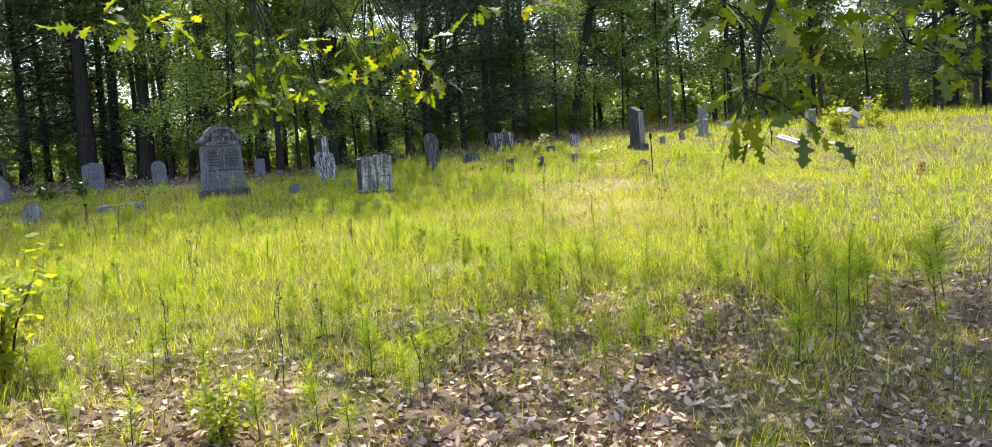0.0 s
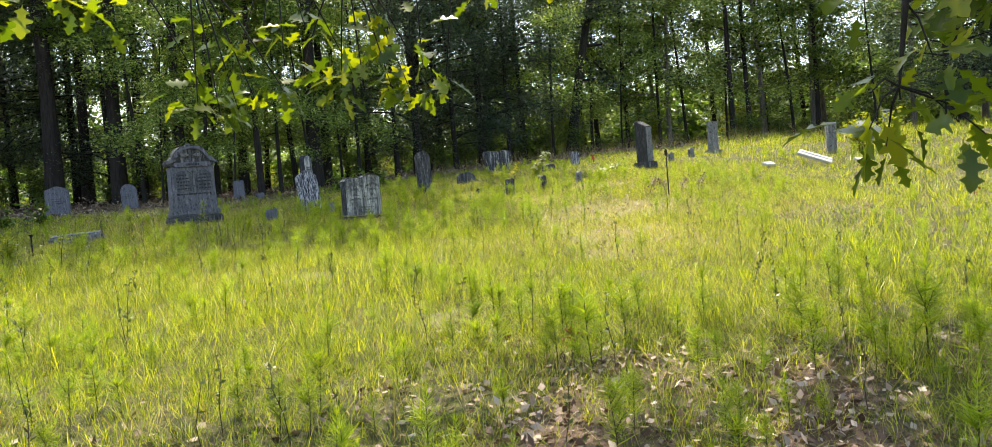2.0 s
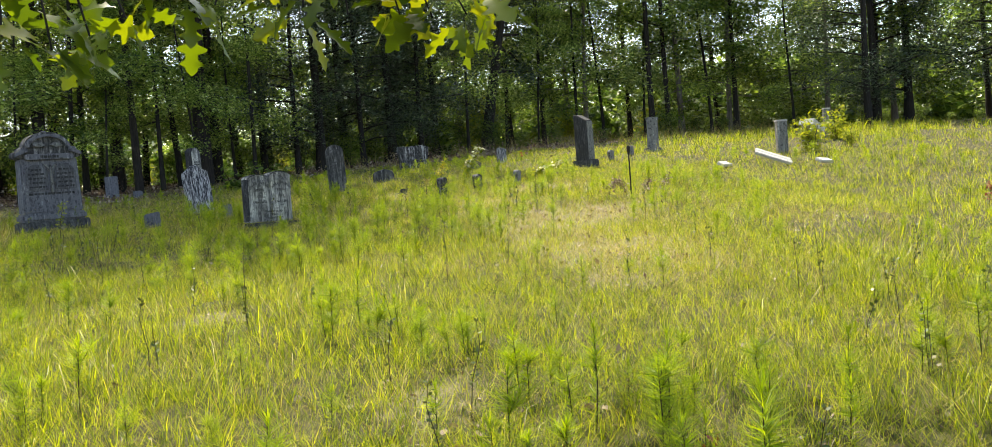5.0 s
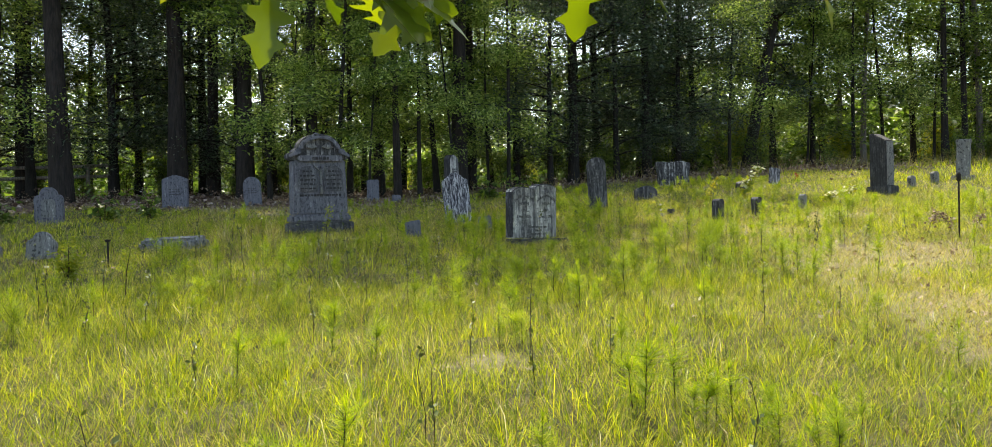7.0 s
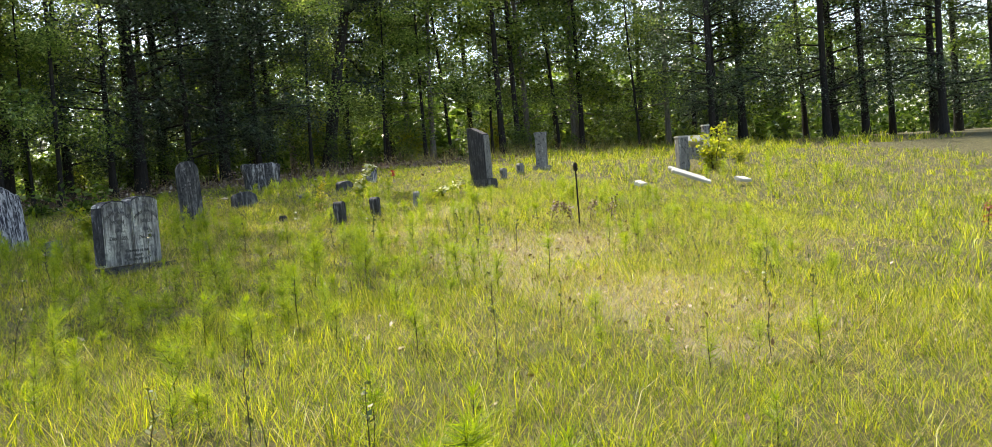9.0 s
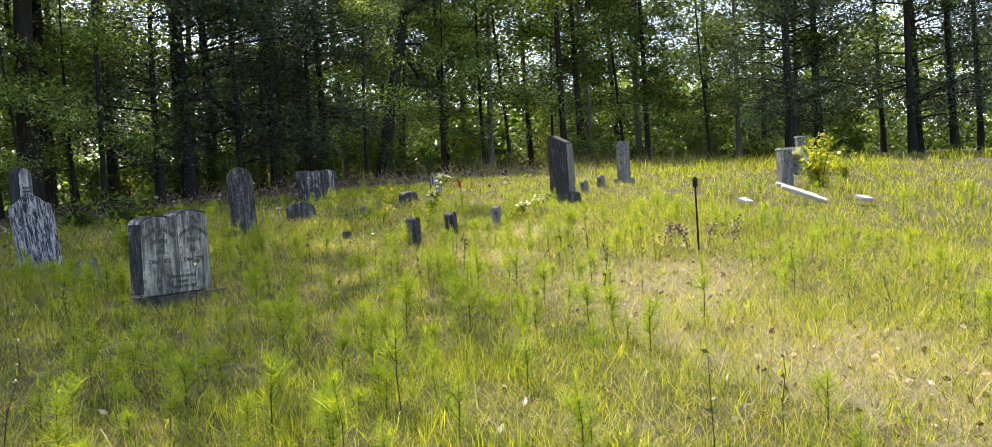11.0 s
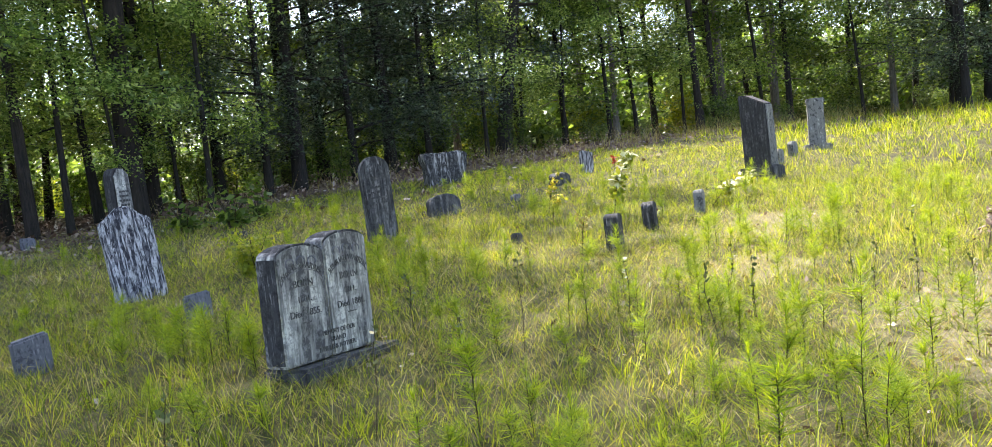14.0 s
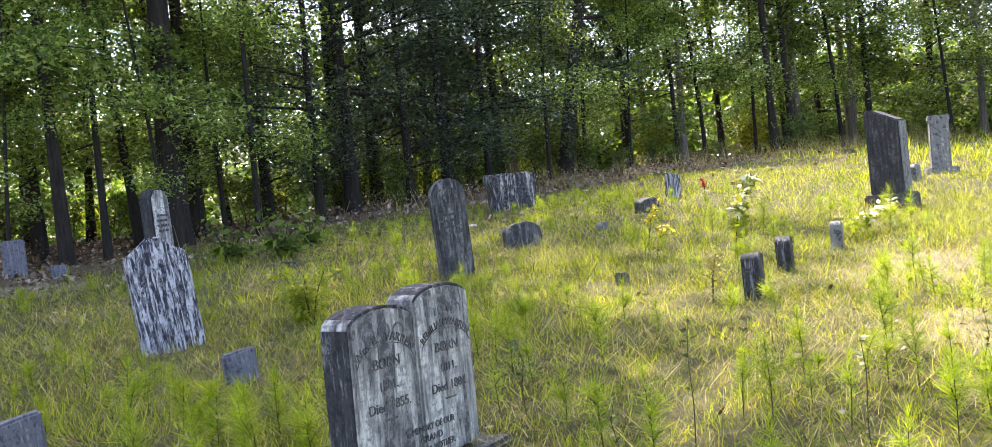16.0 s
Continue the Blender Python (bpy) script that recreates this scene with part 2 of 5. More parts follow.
def ground_material():
    m, nt, bsdf = material("meadow_soil")
    v = coords(nt)
    n2, n3 = noise_tex(nt, v, 9.0, 8, 0.7), noise_tex(nt, v, 45.0, 5, 0.7)
    thatch = ramp(nt, n2, [(0.3, (0.025, 0.026, 0.009)), (0.5, (0.07, 0.066, 0.022)), (0.7, (0.17, 0.14, 0.06))])
    leafy = ramp(nt, n3, [(0.3, (0.05, 0.03, 0.02)), (0.5, (0.14, 0.085, 0.06)), (0.72, (0.27, 0.19, 0.145))])
    sand = mix(nt, 0.5, ramp(nt, n2, [(0.3, (0.11, 0.09, 0.045)), (0.7, (0.30, 0.26, 0.15))]), ramp(nt, n3, [(0.35, (0.06, 0.05, 0.03)), (0.65, (0.40, 0.35, 0.24))]))
    field = ramp(nt, n2, [(0.3, (0.10, 0.17, 0.03)), (0.7, (0.22, 0.28, 0.05))])

    def mask(name):
        at = nt.nodes.new("ShaderNodeAttribute")
        at.attribute_name = name
        add = node(nt, "ShaderNodeMath")
        add.operation = "MULTIPLY_ADD"
        nt.links.new(n2, add.inputs[0])
        add.inputs[1].default_value = 0.5
        nt.links.new(at.outputs["Fac"], add.inputs[2])
        return ramp(nt, add.outputs[0], [(0.55, (0, 0, 0)), (0.80, (1, 1, 1))])

    col = mix(nt, mask("bare"), thatch, sand)
    col = mix(nt, mask("litter"), col, leafy)
    col = mix(nt, mask("field"), col, field)
    nt.links.new(col, bsdf.inputs["Base Color"])
    bsdf.inputs["Roughness"].default_value = 0.97
    bump(nt, bsdf, n3, 0.8, 0.03)
    return m


def cover(x, y):
    """How much of the ground is leaf litter at the start, woodland floor, and dry bare patches, from 0 to 1."""
    x, y = np.asarray(x, float), np.asarray(y, float)
    n = 0.5 + 0.25 * np.sin(1.9 * x + 0.6 * y) + 0.25 * np.sin(1.1 * x - 2.3 * y + 1.0) * np.sin(0.7 * y + x)
    edge = 5.2 + 1.4 / (1 + np.exp(-(x - 0.6) / 0.5)) + 1.6 * (n - 0.5)
    litter = 1 / (1 + np.exp(np.clip((y - edge) / 0.4, -40, 40)))
    patch = 1 / (1 + np.exp(-(np.sin(2.3 * x + 1.1 + 1.5 * np.sin(0.7 * y)) * np.sin(2.0 * y + 0.7 + 1.7 * np.sin(0.9 * x)) + 0.5 * np.sin(5.1 * x - 3.3 * y)) / 0.25))
    litter = litter * (0.40 + 0.60 * patch)
    wood = 1 / (1 + np.exp(np.clip(-(y - 28.0 + 1.7 / (1 + np.exp((x - 0.8) / 0.6)) - 0.14 * np.clip(x, 0, 30) - 1.4 * (n - 0.5)) / 0.5, -40, 40)))
    dry = np.clip(n - 0.80, 0, 1) * 2.0
    for cx, cy, rx, ry, k in ((4.7, 12.7, 1.2, 2.2, 0.8), (5.9, 15.3, 1.5, 1, 0.68), (6.6, 18.6, 1.2, 0.7, 0.68), (5.2, 17.3, 0.7, 0.6, 0.3), (7.4, 16.6, 0.9, 0.6, 0.3), (2.4, 12.6, 0.5, 0.5, 0.35), (0.8, 13.8, 0.45, 0.35, 0.4), (0.3, 11.1, 0.45, 0.3, 0.35), (8.2, 13.2, 1.2, 0.8, 0.4), (-0.6, 22.2, 1.4, 0.8, 0.28), (-2.3, 24.3, 1.5, 1.5, 0.72), (-0.4, 25.6, 1.2, 0.9, 0.64), (-4, 26, 2, 1, 0.64), (0.5, 20, 0.5, 0.35, 0.3), (0.3, 17.4, 0.5, 0.4, 0.3), (-0.8, 20.8, 0.7, 0.5, 0.3), (2.4, 20.6, 0.6, 0.5, 0.25), (2, 18.6, 0.4, 0.4, 0.25), (4.4, 17.4, 0.6, 0.5, 0.25), (1.2, 8.6, 0.5, 0.35, 0.25), (-1.4, 9.4, 0.5, 0.3, 0.25)):
        dry = dry + k * np.exp(-(((x - cx) / rx) ** 2 + ((y - cy) / ry) ** 2))
    return litter, wood, np.clip(dry, 0, 1)


def keep_clear(x, y):
    """1 where grass grows thick, less on the leaf litter and the dry patches."""
    litter, wood, dry = cover(x, y)
    return np.clip(1 - 0.78 * litter - 0.97 * wood - 0.85 * dry, 0.03, 1)


gx, gy = stretch(-16, 22, 0.25, 1500), stretch(-3, 38, 0.25, 1500)
GX, GY = np.meshgrid(gx, gy)
GV = np.stack([GX, GY, ground_z(GX, GY) + 0.012 * rng.standard_normal(GX.shape) * (np.hypot(GX, GY - 15) < 30)], -1).reshape(-1, 3)
nx = len(gx)
ii = (np.arange(len(gy) - 1)[:, None] * nx + np.arange(nx - 1)[None]).ravel()
quads = np.stack([ii, ii + 1, ii + 1 + nx, ii + nx], 1)
ground = fast_mesh("ground", GV, quads.ravel(), np.full(len(quads), 4), ground_material(), smooth=True)
gl, gw, gd = cover(GX.ravel(), GY.ravel())
fld = 1 / (1 + np.exp(-np.clip((GY.ravel() - 43.0) / 1.2, -40, 40)))
for key, vals in (("bare", gd), ("litter", np.maximum(gl, gw) * (1 - fld)), ("field", fld)):
    ground.data.attributes.new(key, "FLOAT", "POINT").data.foreach_set("value", vals.astype(np.float32))
tagged(ground, "sandy meadow soil with thatch and fallen leaves", "ground", kind="structure")


# ---------------------------------------------------------------- stones
def empty(name, m):
    e = new(name)
    e.empty_display_size = 0.1
    e.matrix_world = m
    return e


def part(name, bm, mat, parent, label=""):
    me = bpy.data.meshes.new(name)
    bmesh.ops.recalc_face_normals(bm, faces=bm.faces)
    bm.to_mesh(me)
    bm.free()
    me.materials.append(mat)
    ob = new(name, me)
    ob.parent = parent
    return tagged(ob, label)


def slab(outline, thick, bevel=0.012, y0=0.0, rough=0.0):
    """A slab in the xz plane with the given outline, centred on y0, with softened edges."""
    bm = bmesh.new()
    vs = [bm.verts.new((x, y0 - thick / 2, z)) for x, z in outline]
    f = bm.faces.new(vs)
    up = bmesh.ops.extrude_face_region(bm, geom=[f])
    bmesh.ops.translate(bm, verts=[v for v in up["geom"] if isinstance(v, bmesh.types.BMVert)], vec=(0, thick, 0))
    bmesh.ops.recalc_face_normals(bm, faces=bm.faces)
    if bevel:
        edges = [e for e in bm.edges if len(e.link_faces) == 2 and e.calc_face_angle(0) > 0.6]
        bmesh.ops.bevel(bm, geom=edges, offset=bevel, segments=2, affect="EDGES", clamp_overlap=True)
    if rough:
        bmesh.ops.triangulate(bm, faces=[f for f in bm.faces if len(f.verts) > 4])
        bmesh.ops.subdivide_edges(bm, edges=[e for e in bm.edges if e.calc_length() > 0.08], cuts=3, use_grid_fill=True)
        for v in bm.verts:
            v.co += Vector(noise.noise_vector(v.co * 9)) * rough
    return bm


def box(cx, cy, cz, sx, sy, sz, bevel=0.012, rough=0.0):
    return slab_shift([(cx - sx / 2, cz - sz / 2), (cx + sx / 2, cz - sz / 2), (cx + sx / 2, cz + sz / 2), (cx - sx / 2, cz + sz / 2)], sy, bevel, cy, rough)


def slab_shift(outline, thick, bevel, y0, rough):
    return slab(outline, thick, bevel, y0, rough)


def round_top(w, h, rise, n=14, z0=-0.15):
    """An outline with a curved top that rises by rise over its shoulders."""
    pts = [(-w / 2, z0), (w / 2, z0)]
    for k in range(n + 1):
        a = math.pi * k / n
        pts.append((w / 2 * math.cos(a), h - rise + rise * math.sin(a)))
    return pts


def shoulder_top(w, h, drop, inset, n=10, z0=-0.15):
    """An outline with small square shoulders and a round head between them."""
    pts = [(-w / 2, z0), (w / 2, z0), (w / 2, h - drop * 1.5), (w / 2 - inset * 0.4, h - drop), (w / 2 - inset, h - drop)]
    r = w / 2 - inset
    for k in range(1, n):
        a = math.pi * k / n
        pts.append((r * math.cos(a), h - drop + drop * math.sin(a)))
    return pts + [(-w / 2 + inset, h - drop), (-w / 2 + inset * 0.4, h - drop), (-w / 2, h - drop * 1.5)]


def gable_top(w, h, drop, z0=-0.15):
    return [(-w / 2, z0), (w / 2, z0), (w / 2, h - drop), (0, h), (-w / 2, h - drop)]


def flat_top(w, h, slope=0.0, z0=-0.15):
    return [(-w / 2, z0), (w / 2, z0), (w / 2, h - slope), (-w / 2, h)]


STONES = []


def standing(x, y, turn=0.0, tip=0.0, side=0.0, dz=0.0):
    """The pose of a stone on the ground. Its face looks along -y before turn; tip leans it back, side sideways."""
    STONES.append((x, y))
    return pose(x, y, gz(x, y) + dz, -tip, side, turn)


def letters(text, size, parent, mat, x=0.0, z=0.0, y=0.0, arc=0.0, name="lettering", squash=1.0):
    """One line of writing as a mesh on the face of a stone; arc: the radius of the curve that it follows."""
    cu = bpy.data.curves.new(name, "FONT")
    cu.body, cu.size, cu.extrude, cu.align_x = text, size, 0.0025, "CENTER"
    ob = bpy.data.objects.new(name, cu)
    scene.collection.objects.link(ob)
    dg = bpy.context.evaluated_depsgraph_get()
    me = bpy.data.meshes.new_from_object(ob.evaluated_get(dg))
    bpy.data.objects.remove(ob)
    bpy.data.curves.remove(cu)
    for v in me.vertices:
        px, pz = v.co.x * squash, v.co.y
        depth = v.co.z
        if arc:
            a = px / arc
            px, pz = (arc + pz) * math.sin(a), (arc + pz) * math.cos(a) - arc
        v.co = (x + px, y - depth, z + pz)
    bm = bmesh.new()
    bm.from_mesh(me)
    bpy.data.meshes.remove(me)
    left = set(bm.verts)
    while left:
        todo, isle = [left.pop()], []
        while todo:
            v = todo.pop()
            isle.append(v)
            for e_ in v.link_edges:
                o = e_.other_vert(v)
                if o in left:
                    left.discard(o)
                    todo.append(o)
        order = {v: i for i, v in enumerate(isle)}
        faces = {f for v in isle for f in v.link_faces}
        one = bpy.data.meshes.new("letter")
        one.from_pydata([tuple(v.co) for v in isle], [], [[order[v] for v in f.verts] for f in faces])
        one.materials.append(mat)
        new("letter", one).parent = parent
    bm.free()


def text_bars(parent, mat, rows, y, name="worn_word"):
    """Unreadable writing: rows of short bars. rows: x, z, width, height."""
    for x, z, w, h in rows:
        p, r = x - w / 2, random.Random(int((x * 31 + z * 97) * 1000))
        while p < x + w / 2 - 0.01:
            lw = min(r.uniform(0.018, 0.06), x + w / 2 - p)
            bm = bmesh.new()
            bmesh.ops.create_cube(bm, size=1, matrix=Matrix.Translation((p + lw / 2, y, z)) @ Matrix.Diagonal((lw, 0.005, h * r.uniform(0.75, 1.0), 1)))
            part(name, bm, mat, parent)
            p += lw + r.uniform(0.008, 0.016)


def plain_stone(name, x, y, outline, thick, mat, label, turn=0.0, tip=0.0, side=0.0, rough=0.006, group="", base=None, bevel=0.014):
    e = empty(name, standing(x, y, turn, tip, side))
    part("slab", slab(outline, thick, bevel, 0, rough), mat, e)
    if base:
        bw, bt, bh = base
        part("base", box(0, 0, bh / 2 - 0.08, bw, bt, bh + 0.1, 0.02, 0.006), mat, e)
    plain_stone.last = e
    return tagged(e, label, "gravestone", group)


# the large monument
def monument(x, y, turn, side):
    e = empty("monument", standing(x, y, turn, 0, side))
    part("plinth", box(0, 0, 0.02, 0.98, 0.44, 0.26, 0.02, 0.006), MARBLE_BLACKENED, e, "blackened stone plinth")
    part("base", box(0, 0, 0.21, 0.92, 0.38, 0.13, 0.03, 0.004), MARBLE_GREY, e)
    part("die", slab([(-0.42, 0.275), (0.42, 0.275), (0.40, 1.10), (-0.40, 1.10)], 0.30, 0.015, 0, 0.003), MARBLE_GREY, e)
    head = [(-0.40, 1.10), (0.40, 1.10), (0.47, 1.13), (0.475, 1.19), (0.46, 1.215), (0.40, 1.22), (0.385, 1.26), (0.36, 1.285), (0.32, 1.29)]
    head += [(0.32 * math.cos(a), 1.29 + 0.215 * math.sin(a)) for a in np.linspace(0.15, math.pi - 0.15, 15)]
    head += [(-0.32, 1.29), (-0.36, 1.285), (-0.385, 1.26), (-0.40, 1.22), (-0.46, 1.215), (-0.475, 1.19), (-0.47, 1.13)]
    part("head", slab(head, 0.30, 0.012), MARBLE_MID, e, "darkened arched head")
    rim = [(0.32 * math.cos(a), 1.27 + 0.20 * math.sin(a)) for a in np.linspace(0, math.pi, 17)]
    rim += [(0.255 * math.cos(a), 1.27 + 0.155 * math.sin(a)) for a in np.linspace(math.pi, 0, 17)]
    part("arch_moulding", slab(rim, 0.05, 0.006, -0.165), MARBLE_GREY, e)
    part("finial", slab([(-0.05, 1.49), (0.05, 1.49), (0.03, 1.53), (-0.03, 1.53)], 0.12, 0.012), MARBLE_GREY, e)
    for sx in (-1, 1):
        part("shoulder_moulding", slab([(sx * 0.29, 1.205), (sx * 0.47, 1.14), (sx * 0.475, 1.18), (sx * 0.40, 1.225), (sx * 0.38, 1.27), (sx * 0.30, 1.28)], 0.05, 0.006, -0.165), MARBLE_GREY, e)
        wing = [(sx * 0.03, 1.30), (sx * 0.12, 1.27), (sx * 0.22, 1.29), (sx * 0.16, 1.33), (sx * 0.08, 1.345)]
        part("carved_wing", slab(wing, 0.03, 0.008, -0.165), MARBLE_DARK, e)
    bar = [(0.30 + 0.05 * math.cos(a), 1.125 + 0.045 * math.sin(a)) for a in np.linspace(-math.pi / 2, math.pi / 2, 8)]
    bar += [(-0.30 + 0.05 * math.cos(a), 1.125 + 0.045 * math.sin(a)) for a in np.linspace(math.pi / 2, 1.5 * math.pi, 8)]
    part("name_bar", slab(bar, 0.05, 0.006, -0.165), MARBLE_GREY, e)
    text_bars(e, MARBLE_BLACK_SHADE, [(0, 1.125, 0.26, 0.045)], -0.192)
    for sx in (-1, 1):
        tab = [(sx * 0.20 + 0.155 * math.cos(a), 0.86 + 0.155 * math.sin(a)) for a in np.linspace(0, math.pi, 13)]
        tab += [(sx * 0.20 - 0.155, 0.62), (sx * 0.20 + 0.155, 0.62)]
        part("inscribed_panel", slab(tab, 0.02, 0.006, -0.156), MARBLE_WORN, e)
        text_bars(e, MARBLE_BLACK_SHADE, [(sx * 0.20, z, w, 0.03) for z, w in ((0.93, 0.18), (0.865, 0.24), (0.80, 0.24), (0.735, 0.22), (0.67, 0.24))], -0.168)
        leaf = [(0, 0.88), (sx * 0.04, 0.955), (sx * 0.11, 1.02), (sx * 0.05, 1.00), (0, 0.93)]
        part("carved_leaf", slab(leaf, 0.03, 0.004, -0.165), MARBLE_DARK, e)
    part("carved_stem", slab([(-0.02, 0.58), (0.02, 0.58), (0.012, 0.9), (0, 1.04), (-0.012, 0.9)], 0.035, 0.005, -0.165), MARBLE_DARK, e)
    text_bars(e, MARBLE_BLACK_SHADE, [(0, 0.565, 0.66, 0.035)], -0.152)
    return tagged(e, "tall grey marble monument with arched carved head on a dark plinth", "gravestone")


monument(-1.30, 19.35, 22, -0.5)


# the double tablet
def double_tablet(x, y, turn, tip, side):
    e = empty("double_gravestone", standing(x, y, turn, tip, side))
    part("base", box(0.09, 0.0, -0.05, 0.84, 0.34, 0.20, 0.02, 0.008), MARBLE_BLACKENED, e, "blackened stone base")
    for sx in (-1, 1):
        out = [(px + sx * 0.188, pz) for px, pz in round_top(0.37, 0.748 + 0.022 * sx, 0.06, 12, 0.06)]
        t = part("tablet", slab(out, 0.16, 0.012, 0, 0.0), MARBLE_PALE, e)
        arcs = [(sx * 0.188 + 0.165 * math.cos(a), 0.50 + 0.085 * math.sin(a)) for a in np.linspace(0.1, math.pi - 0.1, 11)]
        arcs += [(sx * 0.188 + 0.1615 * math.cos(a), 0.50 + 0.082 * math.sin(a)) for a in np.linspace(math.pi - 0.1, 0.1, 11)]
        part("carved_arch", slab(arcs, 0.008, 0, -0.079), MARBLE_GREY, e)
        hh = 0.748 + 0.022 * sx
        crust = [(sx * 0.188 + 0.180 * math.cos(a), hh - 0.06 + 0.064 * math.sin(a)) for a in np.linspace(0.08, math.pi - 0.08, 13)]
        crust += [(sx * 0.188 + 0.170 * math.cos(a), hh - 0.066 + 0.058 * math.sin(a)) for a in np.linspace(math.pi - 0.08, 0.08, 13)]
        part("lichen_crust", slab(crust, 0.145, 0.003), MARBLE_CRUST, e, "dark lichen crust on the rounded top")
        for k in range(3):
            cx = sx * 0.188 + (k - 1) * 0.085
            ring = [(cx + 0.035 * math.cos(a), 0.65 + 0.015 * sx + 0.03 * math.sin(a) - 0.01 * abs(k - 1)) for a in np.linspace(-0.5, 3.9, 12)]
            ring += [(cx + 0.027 * math.cos(a), 0.65 + 0.015 * sx + 0.022 * math.sin(a) - 0.01 * abs(k - 1)) for a in np.linspace(3.9, -0.5, 12)]
            part("carved_scroll", slab(ring, 0.008, 0, -0.079), MARBLE_GREY, e)
    f = -0.0815
    part("side_face", slab([(-0.07, 0.08), (0.07, 0.08), (0.07, 0.66), (-0.07, 0.66)], 0.008, 0.002), MARBLE_CRUST, e, "blackened lichened side").matrix_local = pose(-0.374, 0, 0, 0, 0, 90)
    letters("Wm. B. WARREN", 0.048, e, INSCRIPTION, -0.188, 0.595, f, 0.20, squash=0.95)
    letters("BORN", 0.06, e, INSCRIPTION, -0.188, 0.49, f, squash=0.95)
    letters("1801.", 0.05, e, INSCRIPTION, -0.188, 0.405, f)
    letters("Died 1855.", 0.055, e, INSCRIPTION, -0.188, 0.325, f)
    letters("REMILIAH WARREN", 0.046, e, INSCRIPTION, 0.188, 0.595, f, 0.20, squash=0.82)
    letters("BORN", 0.06, e, INSCRIPTION, 0.188, 0.49, f, squash=0.95)
    letters("1811.", 0.05, e, INSCRIPTION, 0.188, 0.405, f)
    letters("Died 1884.", 0.055, e, INSCRIPTION, 0.188, 0.325, f)
    letters("In MEMORY OF OUR", 0.040, e, INSCRIPTION, 0.04, 0.19, f, squash=0.85)
    letters("GRAND", 0.040, e, INSCRIPTION, 0.04, 0.145, f)
    letters("FATHER & MOTHER.", 0.040, e, INSCRIPTION, 0.04, 0.10, f, squash=0.85)
    for sx in (-1, 1):
        part("carved_dash", box(sx * 0.188, f, 0.29, 0.07, 0.005, 0.006, 0), INSCRIPTION, e)
    return tagged(e, "weathered double marble tablet with carved names, on a low base", "gravestone")


double_tablet(1.68, 17.06, 32, 0, 1.0)

# single stones
plain_stone("gravestone", 0.95, 20.55, [(-0.235, -0.15), (0.215, -0.15), (0.222, 0.70), (0.205, 0.735), (0.15, 0.745), (0.11, 0.80), (0.03, 0.86), (-0.05, 0.855), (-0.13, 0.80), (-0.215, 0.745), (-0.23, 0.71)], 0.10, MARBLE_STREAK, "pointed marble headstone with dark streaks, leaning in grass", 10, 4, -5)
ob_e = empty("broken_obelisk", standing(1.05, 24.6, 38, 0, -2))
# shaft painted near-black for shade, front plate pale for the sky light on it
part("shaft", slab([(-0.13, -0.15), (0.13, -0.15), (0.12, 1.04), (0.04, 1.12), (-0.07, 1.11), (-0.12, 1.02)], 0.22, 0.02, 0, 0.004), MARBLE_BLACK_SHADE, ob_e)
part("skylit_face", slab([(-0.125, -0.1), (0.125, -0.1), (0.115, 1.02), (0.04, 1.10), (-0.065, 1.10), (-0.115, 1.01)], 0.02, 0.008, -0.11), MARBLE_PALE, ob_e, "lettered face painted pale for sky light")
text_bars(ob_e, MARBLE_BLACKENED, [(0.0, z, 0.16, 0.03) for z in (0.62, 0.68, 0.74, 0.80)], -0.122)
tagged(ob_e, "square shaft, shaded sides painted dark, lettered face painted pale, top broken", "gravestone")
plain_stone("gravestone", 3.56, 21.4, round_top(0.34, 0.96, 0.15), 0.12, MARBLE_MID, "round-topped blackened marble headstone standing upright in grass", 4, 0, -2)
rnd = plain_stone.last
ringp = [(0.075 * math.cos(a), 0.80 + 0.085 * math.sin(a)) for a in np.linspace(0, 2 * math.pi, 18, False)]
part("carved_medallion", slab(ringp, 0.016, 0.005, -0.064), MARBLE_MID, rnd)
text_bars(rnd, MARBLE_BLACKENED, [(0, z, w, 0.022) for z, w in ((0.62, 0.2), (0.56, 0.24), (0.50, 0.18), (0.44, 0.22))], -0.063)
stump_e = empty("stump_monument", standing(6.75, 27.0, -10, 0, 0))
part("block", slab([(-0.36, -0.1), (0.36, -0.1), (0.365, 0.30), (0.405, 0.50), (0.40, 0.57), (0.16, 0.60), (-0.12, 0.585), (-0.41, 0.60), (-0.415, 0.50), (-0.37, 0.28)], 0.5, 0.02, 0, 0.022), MARBLE_STUMP, stump_e)
tagged(stump_e, "squat grey streaked stone block at the wood's edge", "monument")
plain_stone("gravestone", 4.73, 22.35, round_top(0.44, 0.27, 0.10), 0.16, MARBLE_MID, "low sunken dark stone with a curved top", 8, 6, 0, 0.012)
for x, y, w, t, h, turn, side, lab in ((4.82, 18.66, 0.15, 0.13, 0.34, 38, 0, "small round-topped dark footstone in dry grass"), (5.73, 19.34, 0.15, 0.12, 0.29, 38, -6, "small dark footstone tilted in the grass"), (6.67, 19.70, 0.13, 0.10, 0.26, 38, 3, "small pale footstone beside a spray of backlit cream leaves")):
    plain_stone("footstone", x, y, round_top(w, h, 0.045), t, MARBLE_CRUST if "dark" in lab else MARBLE_DARK, lab, turn, 0, side, 0.004, "row of footstones", bevel=0.008)
plain_stone("gravestone", 8.36, 24.62, flat_top(0.24, 0.38, 0.03), 0.12, MARBLE_STREAK, "small upright pale streaked stone", 12, 0, 3)
plain_stone("fieldstone", 7.29, 23.74, round_top(0.33, 0.19, 0.06), 0.18, MARBLE_BLACKENED, "low rough grey fieldstone in grass", 15, 0, 0, 0.02)
